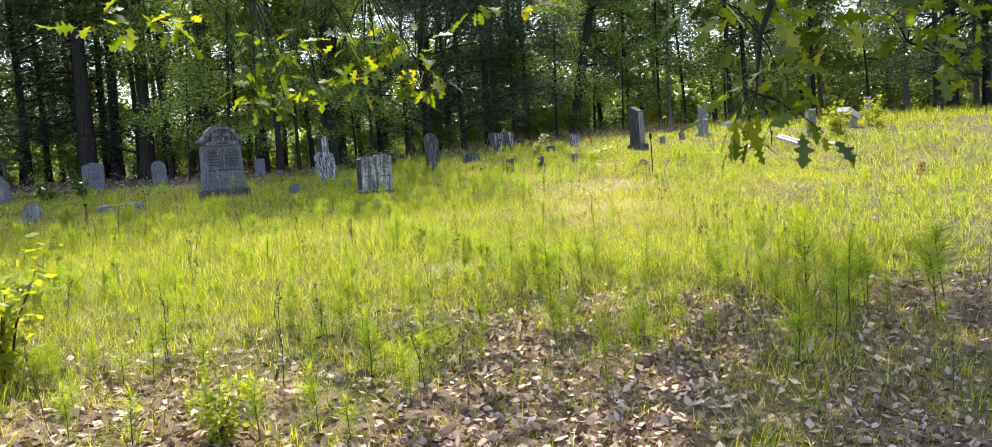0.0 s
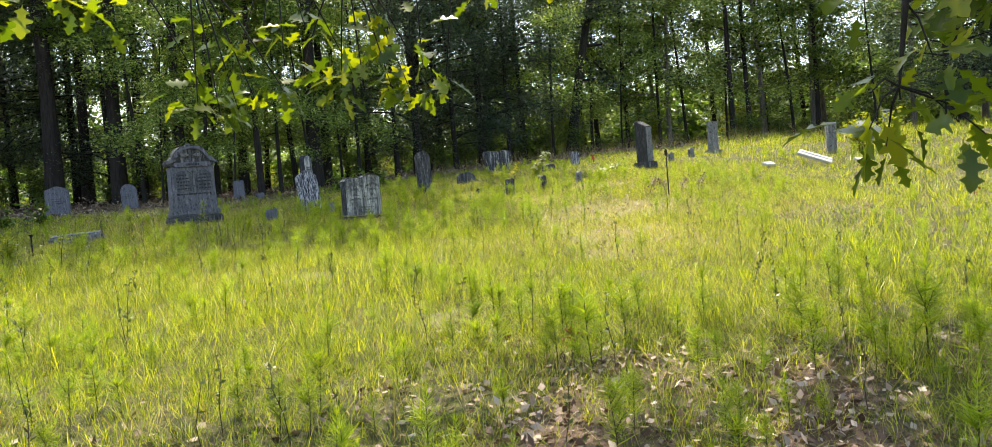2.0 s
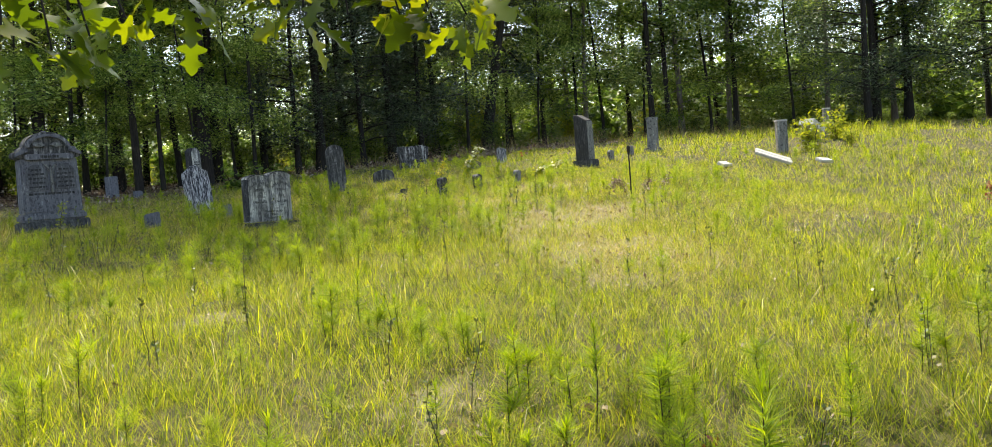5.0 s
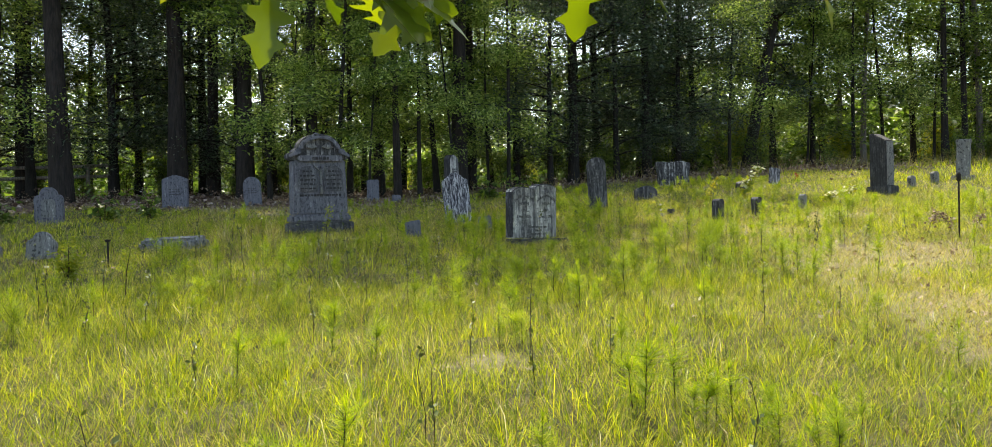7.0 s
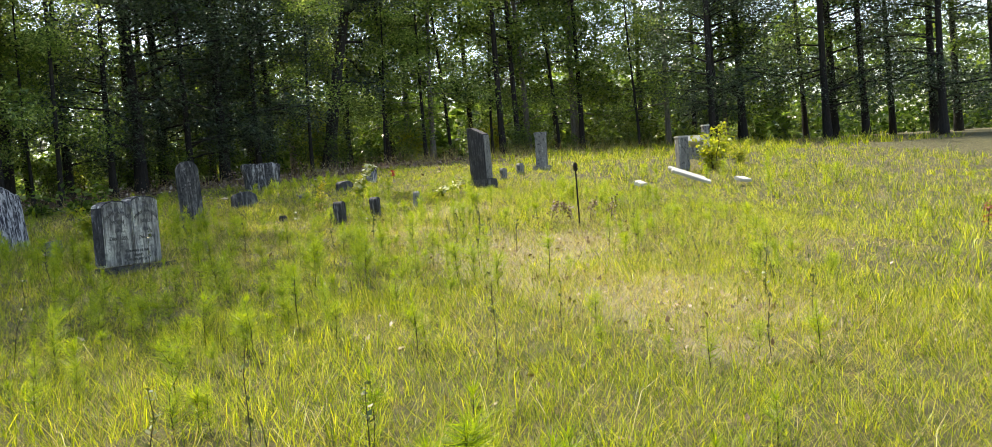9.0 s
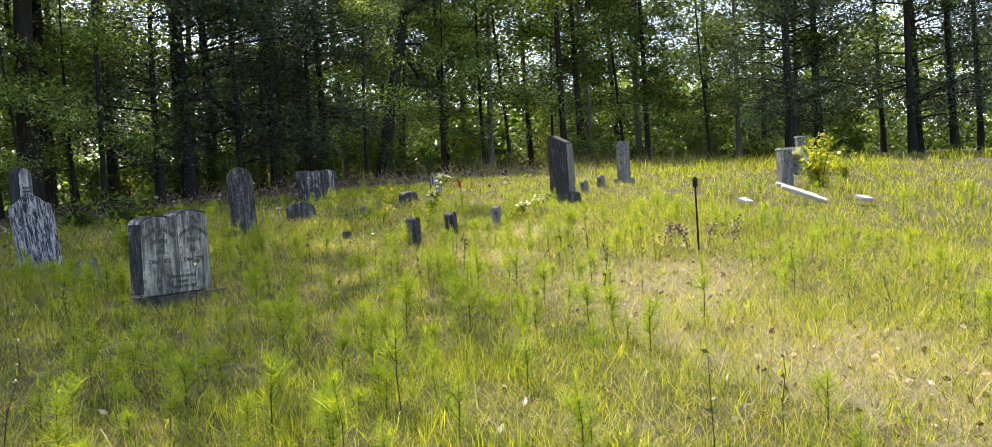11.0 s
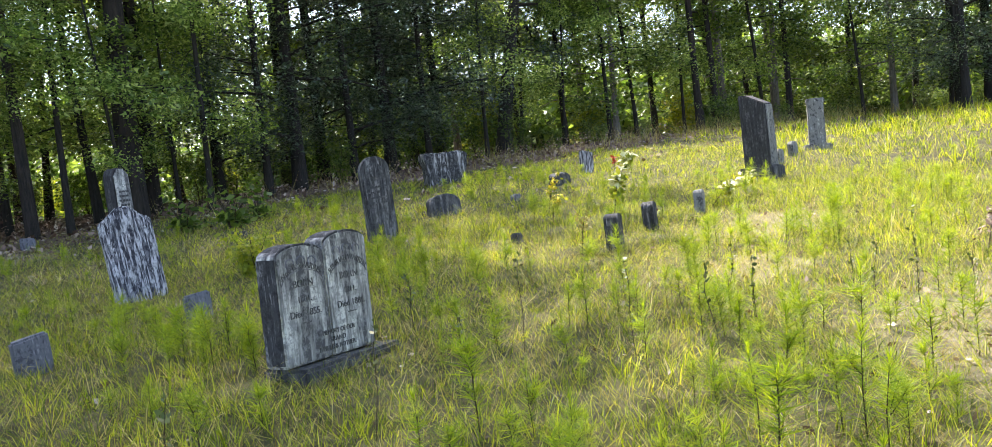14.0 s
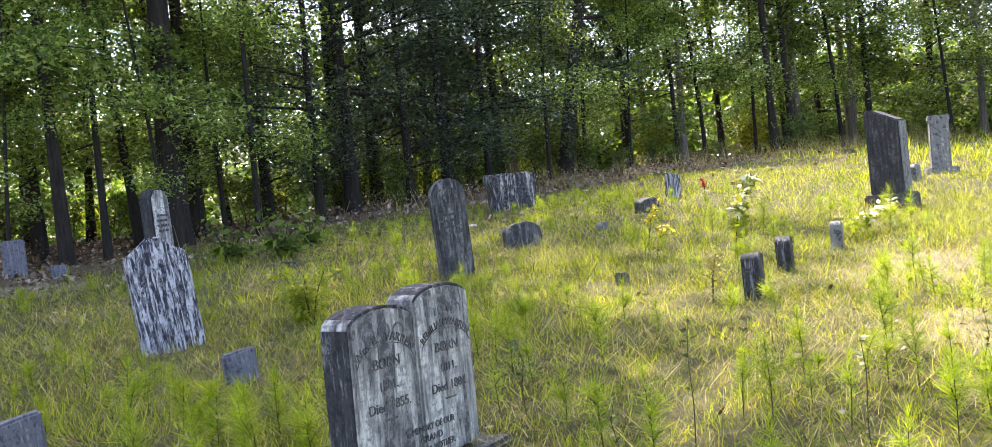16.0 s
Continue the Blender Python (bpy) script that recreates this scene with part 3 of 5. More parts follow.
plain_stone("fieldstone", 4.46, 19.89, flat_top(0.11, 0.11, 0.01), 0.09, MARBLE_BLACKENED, "short dark stone stub in grass", 25, 0, 0, 0.008)
plain_stone("fieldstone", 5.9, 22.6, round_top(0.14, 0.10, 0.04), 0.1, MARBLE_GREY, "small grey stone half hidden in grass", 25, 0, 0, 0.012)
plain_stone("fieldstone", 2.41, 23.9, flat_top(0.20, 0.10, 0.02), 0.12, MARBLE_BLACKENED, "low dark stone stub near the trees", 5, 0, 0, 0.01)

# tall slab with a sloping top on a base
tall_e = empty("tall_headstone", standing(8.85, 21.0, -74, 0, -1))
part("base", box(0, 0, 0.04, 0.52, 0.32, 0.22, 0.02, 0.005), MARBLE_BLACKENED, tall_e)
# slab coloured dark as its shaded side, the near edge paler as the skylit one
part("slab", slab([(-0.20, 0.14), (0.20, 0.14), (0.195, 0.98), (0.08, 1.04), (-0.08, 1.12), (-0.195, 1.14)], 0.19, 0.012, 0, 0.003), MARBLE_BLACK_SHADE, tall_e)
part("skylit_edge", slab([(-0.085, 0.16), (0.085, 0.16), (0.085, 0.965), (-0.085, 0.965)], 0.008, 0.002), MARBLE_DARK, tall_e, "near edge painted paler for sky light").matrix_local = pose(0.201, 0, 0, 0, 0, 90)
tagged(tall_e, "tall marble headstone, shaded side painted dark, with a sloping top on a base", "gravestone")
tall2 = empty("pillar_headstone", standing(11.45, 22.45, -40, 0, 1))
part("base", box(0, 0, 0.02, 0.42, 0.34, 0.16, 0.02, 0.005), MARBLE_DARK, tall2)
part("slab", slab([(-0.13, 0.08), (0.13, 0.08), (0.125, 0.76), (0.145, 0.77), (0.14, 0.84), (-0.14, 0.84), (-0.145, 0.77), (-0.125, 0.76)], 0.14, 0.01, 0, 0.003), MARBLE_DARK, tall2)
tagged(tall2, "narrow grey marble headstone with a square cap on a base", "gravestone")
plain_stone("footstone", 9.85, 21.7, round_top(0.14, 0.24, 0.05), 0.1, MARBLE_DARK, "small weathered footstone beside the tall headstone", 10, 0, 2, 0.006)
plain_stone("footstone", 10.7, 22.25, round_top(0.15, 0.23, 0.05), 0.1, MARBLE_DARK, "small weathered footstone in long grass", 10, 0, -3, 0.006)

# collapsed plot: posts, a tilted rail and fallen pieces
def post(x, y, w, h, turn, lab, mat=MARBLE_DARK):
    e = empty("stone_post", standing(x, y, turn))
    part("shaft", box(0, 0, h / 2 - 0.08, w, w, h + 0.14, 0.01, 0.002), mat, e)
    # whiter than the shaft: sun on the top is put into the colour
    part("cap", box(0, 0, h - 0.01, w + 0.02, w + 0.02, 0.035, 0.008), MARBLE_WHITE, e, "cap painted pale for sunlight")
    return tagged(e, lab, "stone post", "posts of the collapsed plot")


post(13.2, 19.95, 0.22, 0.72, -25, "square grey stone post with its sunlit top painted pale")
post(16.7, 22.35, 0.16, 0.78, -25, "slim grey stone post in long grass")


def loose_slab(name, lab, m, sx, sy, sz, mat=MARBLE_WHITE):
    e = empty(name, m)
    part("block", box(0, 0, 0, sx, sy, sz, 0.012, 0.004), mat, e)
    return tagged(e, lab, "fallen stone")


loose_slab("fallen_block", "grey marble block standing under a toppled cap", pose(15.4, 21.5, gz(15.4, 21.5) + 0.05, 0, 4, 20), 0.36, 0.32, 0.42, MARBLE_DARK)
loose_slab("toppled_cap", "pale marble cap lying tilted on a stone block", pose(15.43, 21.48, gz(15.4, 21.5) + 0.36, 4, 24, 20), 0.56, 0.40, 0.16)
loose_slab("fallen_rail", "white marble rail lying tilted in the grass", pose(11.55, 18.25, gz(11.55, 18.25) + 0.17, 28, 22, -38), 0.74, 0.11, 0.06)
loose_slab("fallen_rail", "white marble rail lying beside another in grass", pose(11.82, 18.60, gz(11.82, 18.60) + 0.17, 28, 22, -38), 0.72, 0.10, 0.06)
loose_slab("fallen_block", "white marble fragment lying flat in the grass", pose(10.75, 18.75, gz(10.75, 18.75) + 0.09, 24, 0, 20), 0.30, 0.17, 0.06)
loose_slab("fallen_block", "flat white marble fragment in the grass", pose(12.35, 17.75, gz(12.35, 17.75) + 0.12, 22, 5, 5), 0.34, 0.17, 0.06)

# footstones near the double tablet
plain_stone("footstone", 1.26, 19.15, flat_top(0.20, 0.19, -0.015), 0.08, MARBLE_GREY, "low square pale footstone in grass", 12, 4, -3, 0.004)
plain_stone("footstone", 0.14, 18.3, flat_top(0.22, 0.22, -0.03), 0.09, MARBLE_GREY, "low square footstone with a slanting top", 12, 0, -3, 0.004)

# stones on the shaded side
plain_stone("gravestone", -0.78, 27.4, flat_top(0.30, 0.52, 0.0), 0.10, MARBLE_GREY, "plain square-topped dark headstone under the trees", 6, 3, 0, 0.003)
plain_stone("fieldstone", -0.2, 26.8, flat_top(0.20, 0.18, 0.02), 0.12, MARBLE_GREY, "small square grey stone on leaf litter", 10, 0, 0, 0.01)
plain_stone("gravestone", -6.68, 22.9, shoulder_top(0.52, 0.70, 0.15, 0.10), 0.10, MARBLE_GREY, "pale headstone with shoulders and a round head", 4, 0, -1)
part("inscribed_panel", slab([(-0.13, 0.12), (0.13, 0.12), (0.13, 0.42), (0.07, 0.47), (-0.07, 0.47), (-0.13, 0.42)], 0.012, 0.004, -0.053), MARBLE_DARK, plain_stone.last)
plain_stone("gravestone", -5.30, 26.5, gable_top(0.58, 0.76, 0.10), 0.12, MARBLE_GREY, "grey headstone with a low gabled top under trees", 2, 0, 0)
text_bars(plain_stone.last, MARBLE_BLACKENED, [(0, z, 0.26, 0.025) for z in (0.42, 0.36, 0.30)], -0.063)
plain_stone("gravestone", -3.55, 26.6, round_top(0.41, 0.68, 0.20), 0.10, MARBLE_GREY, "slender round-topped grey headstone leaning slightly", 6, 2, -3)
text_bars(plain_stone.last, MARBLE_BLACKENED, [(0, z, 0.2, 0.022) for z in (0.40, 0.35, 0.30)], -0.053)
plain_stone("gravestone", -5.15, 17.1, gable_top(0.34, 0.30, 0.16), 0.10, MARBLE_GREY, "small pointed grey stone sunk in grass", 0, 0, 3)
plain_stone("gravestone", -4.36, 16.75, shoulder_top(0.34, 0.34, 0.10, 0.06), 0.10, MARBLE_DARK, "small mottled stone with a round head", 6, 4, 4)
led = empty("ledger_slab", standing(-3.1, 17.95, 4, 0, -2))
part("slab", box(0, 0, -0.01, 0.86, 0.42, 0.30, 0.05, 0.035), MARBLE_DARK, led)
tagged(led, "low fallen grey stone slab among dead grass", "gravestone")


def stake(x, y, h, lab, cap):
    e = empty("marker_stake", standing(x, y))
    bm = bmesh.new()
    bmesh.ops.create_cone(bm, segments=10, radius1=0.011, radius2=0.010, depth=h + 0.1, cap_ends=True, matrix=Matrix.Translation((0, 0, h / 2 - 0.05)))
    part("rod", bm, IRON, e)
    bm = bmesh.new()
    if cap == "bud":
        bmesh.ops.create_uvsphere(bm, u_segments=12, v_segments=8, radius=0.035, matrix=Matrix.Translation((0, 0, h)) @ Matrix.Diagonal((0.85, 0.85, 1.4, 1)))
        bmesh.ops.create_cone(bm, segments=12, radius1=0.02, radius2=0.035, depth=0.04, cap_ends=True, matrix=Matrix.Translation((0, 0, h - 0.05)))
    else:
        bmesh.ops.create_cone(bm, segments=12, radius1=0.018, radius2=0.04, depth=0.03, cap_ends=True, matrix=Matrix.Translation((0, 0, h)))
    part("head", bm, IRON, e)
    return tagged(e, lab, "marker stake")


stake(7.1, 16.2, 0.80, "thin dark iron stake with a bud-shaped head", "bud")
stake(-3.3, 15.9, 0.30, "short dark iron peg with a flared head", "flat")
# ---------------------------------------------------------------- foliage tools
def leaf_cloud(centres, per, radius, size, flat=0.6, rs=None, droop=0.3, simple=False):
    """Leaves round twig ends: two-sided diamonds with a fold. Returns verts, loops, sizes."""
    rs = rs or rng
    c = np.repeat(centres, per, 0)
    n = len(c)
    off = rs.normal(size=(n, 3)) * np.array([1, 1, flat])
    off *= (radius * rs.random((n, 1)) ** 0.5) / (np.linalg.norm(off, axis=1, keepdims=True) + 1e-6)
    c = c + off
    d = rs.normal(size=(n, 3)) * np.array([1, 1, 0.45]) - np.array([0, 0, droop])
    d /= np.linalg.norm(d, axis=1, keepdims=True)
    up = rs.normal(size=(n, 3)) * 0.6 + np.array([0, 0, 1])
    s = np.cross(d, up)
    s /= np.linalg.norm(s, axis=1, keepdims=True) + 1e-6
    ln = size * (0.6 + 0.8 * rs.random((n, 1)))
    wd = ln * (0.24 + 0.14 * rs.random((n, 1)))
    if simple:
        v = np.stack([c + s * wd, c - s * wd, c + d * ln], 1).reshape(-1, 3)
        return v, np.arange(3 * n), np.full(n, 3)
    v = np.stack([c, c + d * ln * 0.45 - s * wd, c + d * ln, c + d * ln * 0.45 + s * wd], 1).reshape(-1, 3)
    return v, np.arange(4 * n), np.full(n, 4)


def tube(points, radii, sides=8, wob=0.0, rs=None):
    """A tapered tube along points. Returns verts and quads."""
    rs = rs or rng
    pts = [Vector(p) for p in points]
    vs, qs = [], []
    for i, p in enumerate(pts):
        d = (pts[min(i + 1, len(pts) - 1)] - pts[max(i - 1, 0)]).normalized()
        a = d.orthogonal().normalized() if abs(d.z) < 0.9 else Vector((1, 0, 0)).cross(d).normalized()
        b = d.cross(a)
        for k in range(sides):
            t = 2 * math.pi * k / sides
            r = radii[i] * (1 + wob * (rs.random() - 0.5))
            vs.append(p + a * (r * math.cos(t)) + b * (r * math.sin(t)))
    for i in range(len(pts) - 1):
        for k in range(sides):
            j = (k + 1) % sides
            qs.append((i * sides + k, i * sides + j, (i + 1) * sides + j, (i + 1) * sides + k))
    return [tuple(v) for v in vs], qs


def joined(tubes):
    vs, qs = [], []
    for v, q in tubes:
        o = len(vs)
        vs += v
        qs += [tuple(i + o for i in f) for f in q]
    return vs, qs


def build_tree(name, radius, height, bark, leaf, limbs, crown, lab, cat="tree", low=2.5, spread=3.0, twigs=160, per=16, size=0.13, seed=1, lean=(0, 0), cloud=0.45, crown_top=None):
    """A tree: a trunk that tapers, limbs that leave it from low upwards, and leaves at their ends.
    crown adds a coarser mass of big leaf clumps high up, mostly unseen, to cast shade."""
    rs = np.random.default_rng(seed)
    e = empty(name, Matrix())
    n = 10
    zs = np.linspace(-0.15, height, n)
    cx = lean[0] * np.clip(zs / height, 0, 1) ** 1.3 + 0.02 * height * np.sin(zs * 0.35 + seed) * (zs / height)
    cy = lean[1] * np.clip(zs / height, 0, 1) ** 1.3 + 0.012 * height * np.cos(zs * 0.3 + seed) * (zs / height)
    rad = radius * np.clip(1.05 - 0.72 * zs / height, 0.2, 2)
    rad[0] *= 1.35
    v, q = tube(np.stack([cx, cy, zs], 1), rad, 12, 0.10, rs)
    mesh_object("trunk", v, q, bark, e)
    ends = []
    for k in range(limbs):
        z0 = low + (min(height * 0.95, crown_top or height) - low) * (k + rs.random()) / limbs
        a = rs.random() * 6.283
        ln = spread * (0.5 + 0.7 * rs.random()) * (1.0 - 0.5 * z0 / (height * 1.2))
        x0, y0 = np.interp(z0, zs, cx), np.interp(z0, zs, cy)
        r0 = max(0.012, np.interp(z0, zs, rad) * 0.38)
        rise = rs.uniform(-0.1, 0.55)
        pts = [(x0, y0, z0)]
        for s in (0.35, 0.7, 1.0):
            pts.append((x0 + ln * s * math.cos(a + 0.3 * s * rs.normal()), y0 + ln * s * math.sin(a + 0.3 * s * rs.normal()), z0 + ln * (rise * s - 0.25 * s * s)))
        v, q = tube(pts, [r0, r0 * 0.6, r0 * 0.35, 0.006], 5, 0, rs)
        mesh_object("limb", v, q, bark, e)
        for m in range(max(1, twigs // max(1, limbs))):
            s = rs.uniform(0.3, 1.08)
            p = np.array([np.interp(s, (0, 0.35, 0.7, 1.0), [pt[i] for pt in pts]) for i in range(3)])
            ends.append(p + rs.normal(size=3) * np.array([0.35, 0.35, 0.22]) * spread * 0.3)
    if ends:
        fast_mesh("foliage", *leaf_cloud(np.array(ends), per * 2, cloud, size, 0.6, rs, simple=True), leaf, e)
    if crown:
        k = crown
        c = rs.normal(size=(k, 3))
        c *= (rs.random((k, 1)) ** 0.4) / np.linalg.norm(c, axis=1, keepdims=True)
        top = height - 2.0
        c = c * np.array([spread * 1.2, spread * 1.2, (height - 9) * 0.42]) + np.array([cx[-2], cy[-2], top - (height - 9) * 0.34])
        fast_mesh("crown", *leaf_cloud(c, 8, 0.7, 0.40, 0.7, rs, simple=True), leaf, e)
    return tagged(e, lab, cat)


def plant_at(t, x, y, turn=0.0, scale=1.0, tall=1.0, dz=0.0):
    m = pose(x, y, gz(x, y) + dz, 0, 0, turn) @ Matrix.Diagonal((scale, scale, scale * tall, 1))
    return m


def place(template, spots, group=""):
    """Puts the template at the first spot and copies of it at the others. spots: x, y, turn, scale."""
    first = True
    for x, y, turn, sc in spots:
        m = plant_at(template, x, y, turn, sc)
        if first:
            template.matrix_world = m
            tagged(template, group=group)
            first = False
        else:
            c = copy_thing(template, m)
            c.scale = (sc, sc, sc)


# ---------------------------------------------------------------- the wood
PINE_LAB = "tall pine with a dark furrowed trunk and bare lower stem"
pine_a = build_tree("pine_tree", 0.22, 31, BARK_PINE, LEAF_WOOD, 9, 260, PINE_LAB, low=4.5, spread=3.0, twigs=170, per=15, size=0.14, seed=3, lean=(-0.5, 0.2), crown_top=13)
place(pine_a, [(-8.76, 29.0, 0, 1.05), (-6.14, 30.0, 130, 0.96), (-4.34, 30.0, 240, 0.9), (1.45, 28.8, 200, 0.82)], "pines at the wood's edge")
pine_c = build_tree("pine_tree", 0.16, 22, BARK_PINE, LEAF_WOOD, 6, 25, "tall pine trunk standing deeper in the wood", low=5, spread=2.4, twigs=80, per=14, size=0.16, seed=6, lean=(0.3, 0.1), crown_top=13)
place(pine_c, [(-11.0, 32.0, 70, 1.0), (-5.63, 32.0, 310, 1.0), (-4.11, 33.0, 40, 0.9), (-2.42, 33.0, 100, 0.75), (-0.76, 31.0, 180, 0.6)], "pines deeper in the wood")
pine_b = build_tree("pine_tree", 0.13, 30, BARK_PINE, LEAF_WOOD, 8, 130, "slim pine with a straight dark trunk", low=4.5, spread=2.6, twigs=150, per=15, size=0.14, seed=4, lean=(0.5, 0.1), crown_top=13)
# the pine at (6.2, 36.5) is added so that its crown shades the plots
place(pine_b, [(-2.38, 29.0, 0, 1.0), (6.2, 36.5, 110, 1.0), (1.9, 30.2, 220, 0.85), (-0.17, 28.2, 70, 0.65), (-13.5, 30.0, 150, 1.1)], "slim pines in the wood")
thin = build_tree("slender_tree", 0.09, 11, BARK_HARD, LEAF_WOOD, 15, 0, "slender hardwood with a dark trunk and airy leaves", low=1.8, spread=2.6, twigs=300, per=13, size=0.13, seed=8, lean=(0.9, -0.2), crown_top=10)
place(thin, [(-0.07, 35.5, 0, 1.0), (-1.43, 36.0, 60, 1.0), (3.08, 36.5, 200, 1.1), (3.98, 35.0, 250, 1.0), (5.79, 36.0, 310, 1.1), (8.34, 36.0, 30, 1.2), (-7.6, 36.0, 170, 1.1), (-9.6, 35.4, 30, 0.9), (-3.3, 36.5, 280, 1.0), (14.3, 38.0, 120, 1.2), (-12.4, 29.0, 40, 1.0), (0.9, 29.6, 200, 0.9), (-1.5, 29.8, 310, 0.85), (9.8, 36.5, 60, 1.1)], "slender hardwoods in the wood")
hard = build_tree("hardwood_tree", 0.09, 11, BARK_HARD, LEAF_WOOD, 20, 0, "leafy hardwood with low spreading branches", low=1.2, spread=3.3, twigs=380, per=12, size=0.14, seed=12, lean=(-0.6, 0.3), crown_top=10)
place(hard, [(1.9, 36.5, 0, 1.0), (-2.6, 37.0, 100, 1.0), (-7.4, 36.4, 190, 1.05), (13.79, 38.6, 250, 1.1), (17.0, 39.5, 300, 1.1), (22.8, 38.0, 40, 1.2), (-10.4, 35.5, 230, 1.0), (2.2, 39.5, 20, 1.1), (-5.0, 37.5, 320, 1.1), (-0.9, 39.5, 120, 1.1), (6.6, 37.6, 200, 1.1), (11.0, 39.4, 140, 1.1), (20.4, 38.6, 80, 1.2), (25.5, 39.0, 10, 1.3), (-13.6, 35.5, 260, 1.1), (31.5, 36.0, 170, 1.3), (36.0, 33.0, 60, 1.3), (-15.5, 31.5, 10, 1.1), (-16.5, 29.0, 290, 1.0), (-9.0, 39.0, 30, 1.2), (28.5, 36.5, 250, 1.3)], "leafy hardwoods in the wood")
holly = build_tree("evergreen_tree", 0.14, 11.5, BARK_HARD, LEAF_HOLLY, 24, 0, "dense dark evergreen oak with low hanging foliage", low=0.9, spread=3.7, twigs=560, per=17, size=0.084, seed=15, lean=(0.2, 0.2), crown_top=10.5, cloud=0.55)
place(holly, [(5.0, 31.0, 0, 1.0), (4.2, 30.4, 250, 0.6), (6.4, 31.4, 120, 0.65), (8.6, 32.2, 200, 0.6), (-8.2, 33.5, 20, 0.8), (-12.2, 33.0, 120, 0.8), (-10.6, 31.6, 210, 0.9), (-6.6, 31.6, 140, 0.8), (-8.4, 31.8, 60, 0.95), (-6.2, 33.4, 250, 1.0), (-11.6, 33.8, 330, 1.05), (-4.9, 32.0, 20, 0.75), (-14.8, 32.2, 300, 1.0), (-3.4, 34.2, 60, 0.75), (7.6, 32.3, 90, 0.95), (3.3, 31.0, 160, 0.7), (6.3, 33.8, 30, 1.0), (8.4, 34.4, 310, 1.05), (9.6, 33.8, 330, 0.8), (25.2, 29.4, 200, 0.9), (27.2, 31.0, 30, 1.1), (29.5, 31.5, 270, 1.2), (33.8, 30.0, 20, 1.25), (37.5, 27.5, 110, 1.25), (41.5, 28.5, 50, 1.25), (31.2, 28.6, 100, 1.1), (34.6, 25.6, 170, 1.1), (38.0, 23.6, 260, 1.1)], "dark evergreens along the edge")
fork = build_tree("forked_tree", 0.20, 11, BARK_HARD, LEAF_HOLLY, 18, 0, "stout dark tree leaning and forking above the grass", low=2.6, spread=2.8, twigs=300, per=15, size=0.13, seed=21, lean=(3.0, 0.2), crown_top=10)
place(fork, [(11.59, 34.0, 0, 1.0)])
rightp = build_tree("pine_tree", 0.115, 13, BARK_PINE, LEAF_WOOD, 12, 20, "dark straight pine beyond the grave plots", low=3.4, spread=2.6, twigs=260, per=15, size=0.13, seed=31, lean=(-0.3, 0.1), crown_top=11)
place(rightp, [(18.73, 34.0, 0, 1.0), (19.6, 34.2, 80, 0.9), (14.87, 36.0, 150, 0.8), (28.3, 32.0, 220, 1.15), (33.0, 28.0, 30, 1.2), (36.7, 29.0, 90, 1.1), (23.0, 34.4, 200, 0.9), (41.0, 26.5, 60, 1.1), (45.0, 23.0, 160, 1.2)], "straight pines beyond the plots")
pale = build_tree("pale_tree", 0.12, 11, BARK_PALE, LEAF_WOOD, 16, 0, "slim tree with pale bark and fine grey-green leaves", low=1.8, spread=3.0, twigs=320, per=14, size=0.13, seed=41, lean=(0.2, 0.4), crown_top=10)
place(pale, [(25.85, 38.0, 0, 1.0), (21.0, 35.4, 90, 1.05), (23.6, 35.6, 200, 0.95), (30.8, 33.5, 280, 1.0), (17.5, 39.0, 140, 1.0), (12.4, 39.0, 30, 1.0), (27.0, 33.4, 160, 0.95), (16.6, 35.6, 240, 0.85)], "pale slim trees")


sap = build_tree("leafy_sapling", 0.06, 8.5, BARK_HARD, LEAF_SUNLIT, 14, 0, "young tree at the wood's edge, leaves coloured light as if sunlit", low=1.7, spread=2.4, twigs=260, per=18, size=0.088, seed=44, lean=(0.4, -0.3), crown_top=8.2)
place(sap, [(-2.9, 28.2, 75, 0.6), (-0.9, 28.0, 15, 0.55), (1.3, 28.3, 220, 0.6), (2.3, 29.4, 120, 0.65), (13.9, 34.4, 330, 0.7), (19.2, 35.4, 45, 0.9), (24.5, 32.6, 110, 0.9), (-1.7, 28.5, 0, 1.0), (0.4, 28.4, 100, 0.95), (-3.5, 28.9, 200, 1.0), (2.8, 28.9, 300, 0.9), (10.4, 32.6, 60, 0.9), (-0.6, 30.0, 250, 1.1), (15.8, 34.8, 80, 1.1), (21.8, 34.4, 190, 1.1), (17.4, 35.6, 140, 1.1), (13.0, 35.4, 10, 1.0), (1.6, 30.6, 160, 1.1), (-10.6, 29.4, 90, 1.0)], "saplings at the wood's edge")

# understorey bushes
def build_bush(name, h, w, leaf, lab, seed, stems=9, per=20, size=0.09, twigs=90, cloud=0.22):
    rs = np.random.default_rng(seed)
    e = empty(name, Matrix())
    ends = []
    for k in range(stems):
        a, r = rs.random() * 6.283, w * 0.5 * rs.random() ** 0.6
        top = (r * math.cos(a), r * math.sin(a), h * rs.uniform(0.6, 1.0))
        mid = (top[0] * 0.4, top[1] * 0.4, top[2] * 0.5)
        v, q = tube([(0.03 * math.cos(a), 0.03 * math.sin(a), -0.05), mid, top], [0.012, 0.008, 0.003], 5, 0, rs)
        mesh_object("stem", v, q, STEM, e)
        for m in range(twigs // stems):
            s = rs.uniform(0.25, 1.05)
            ends.append(np.array(top) * s * np.array([s ** 0.3, s ** 0.3, 1]) + rs.normal(size=3) * 0.12 * w)
    fast_mesh("leaves", *leaf_cloud(np.array(ends), per, cloud, size, 0.7, rs, simple=h > 1), leaf, e)
    return tagged(e, lab, "bush")


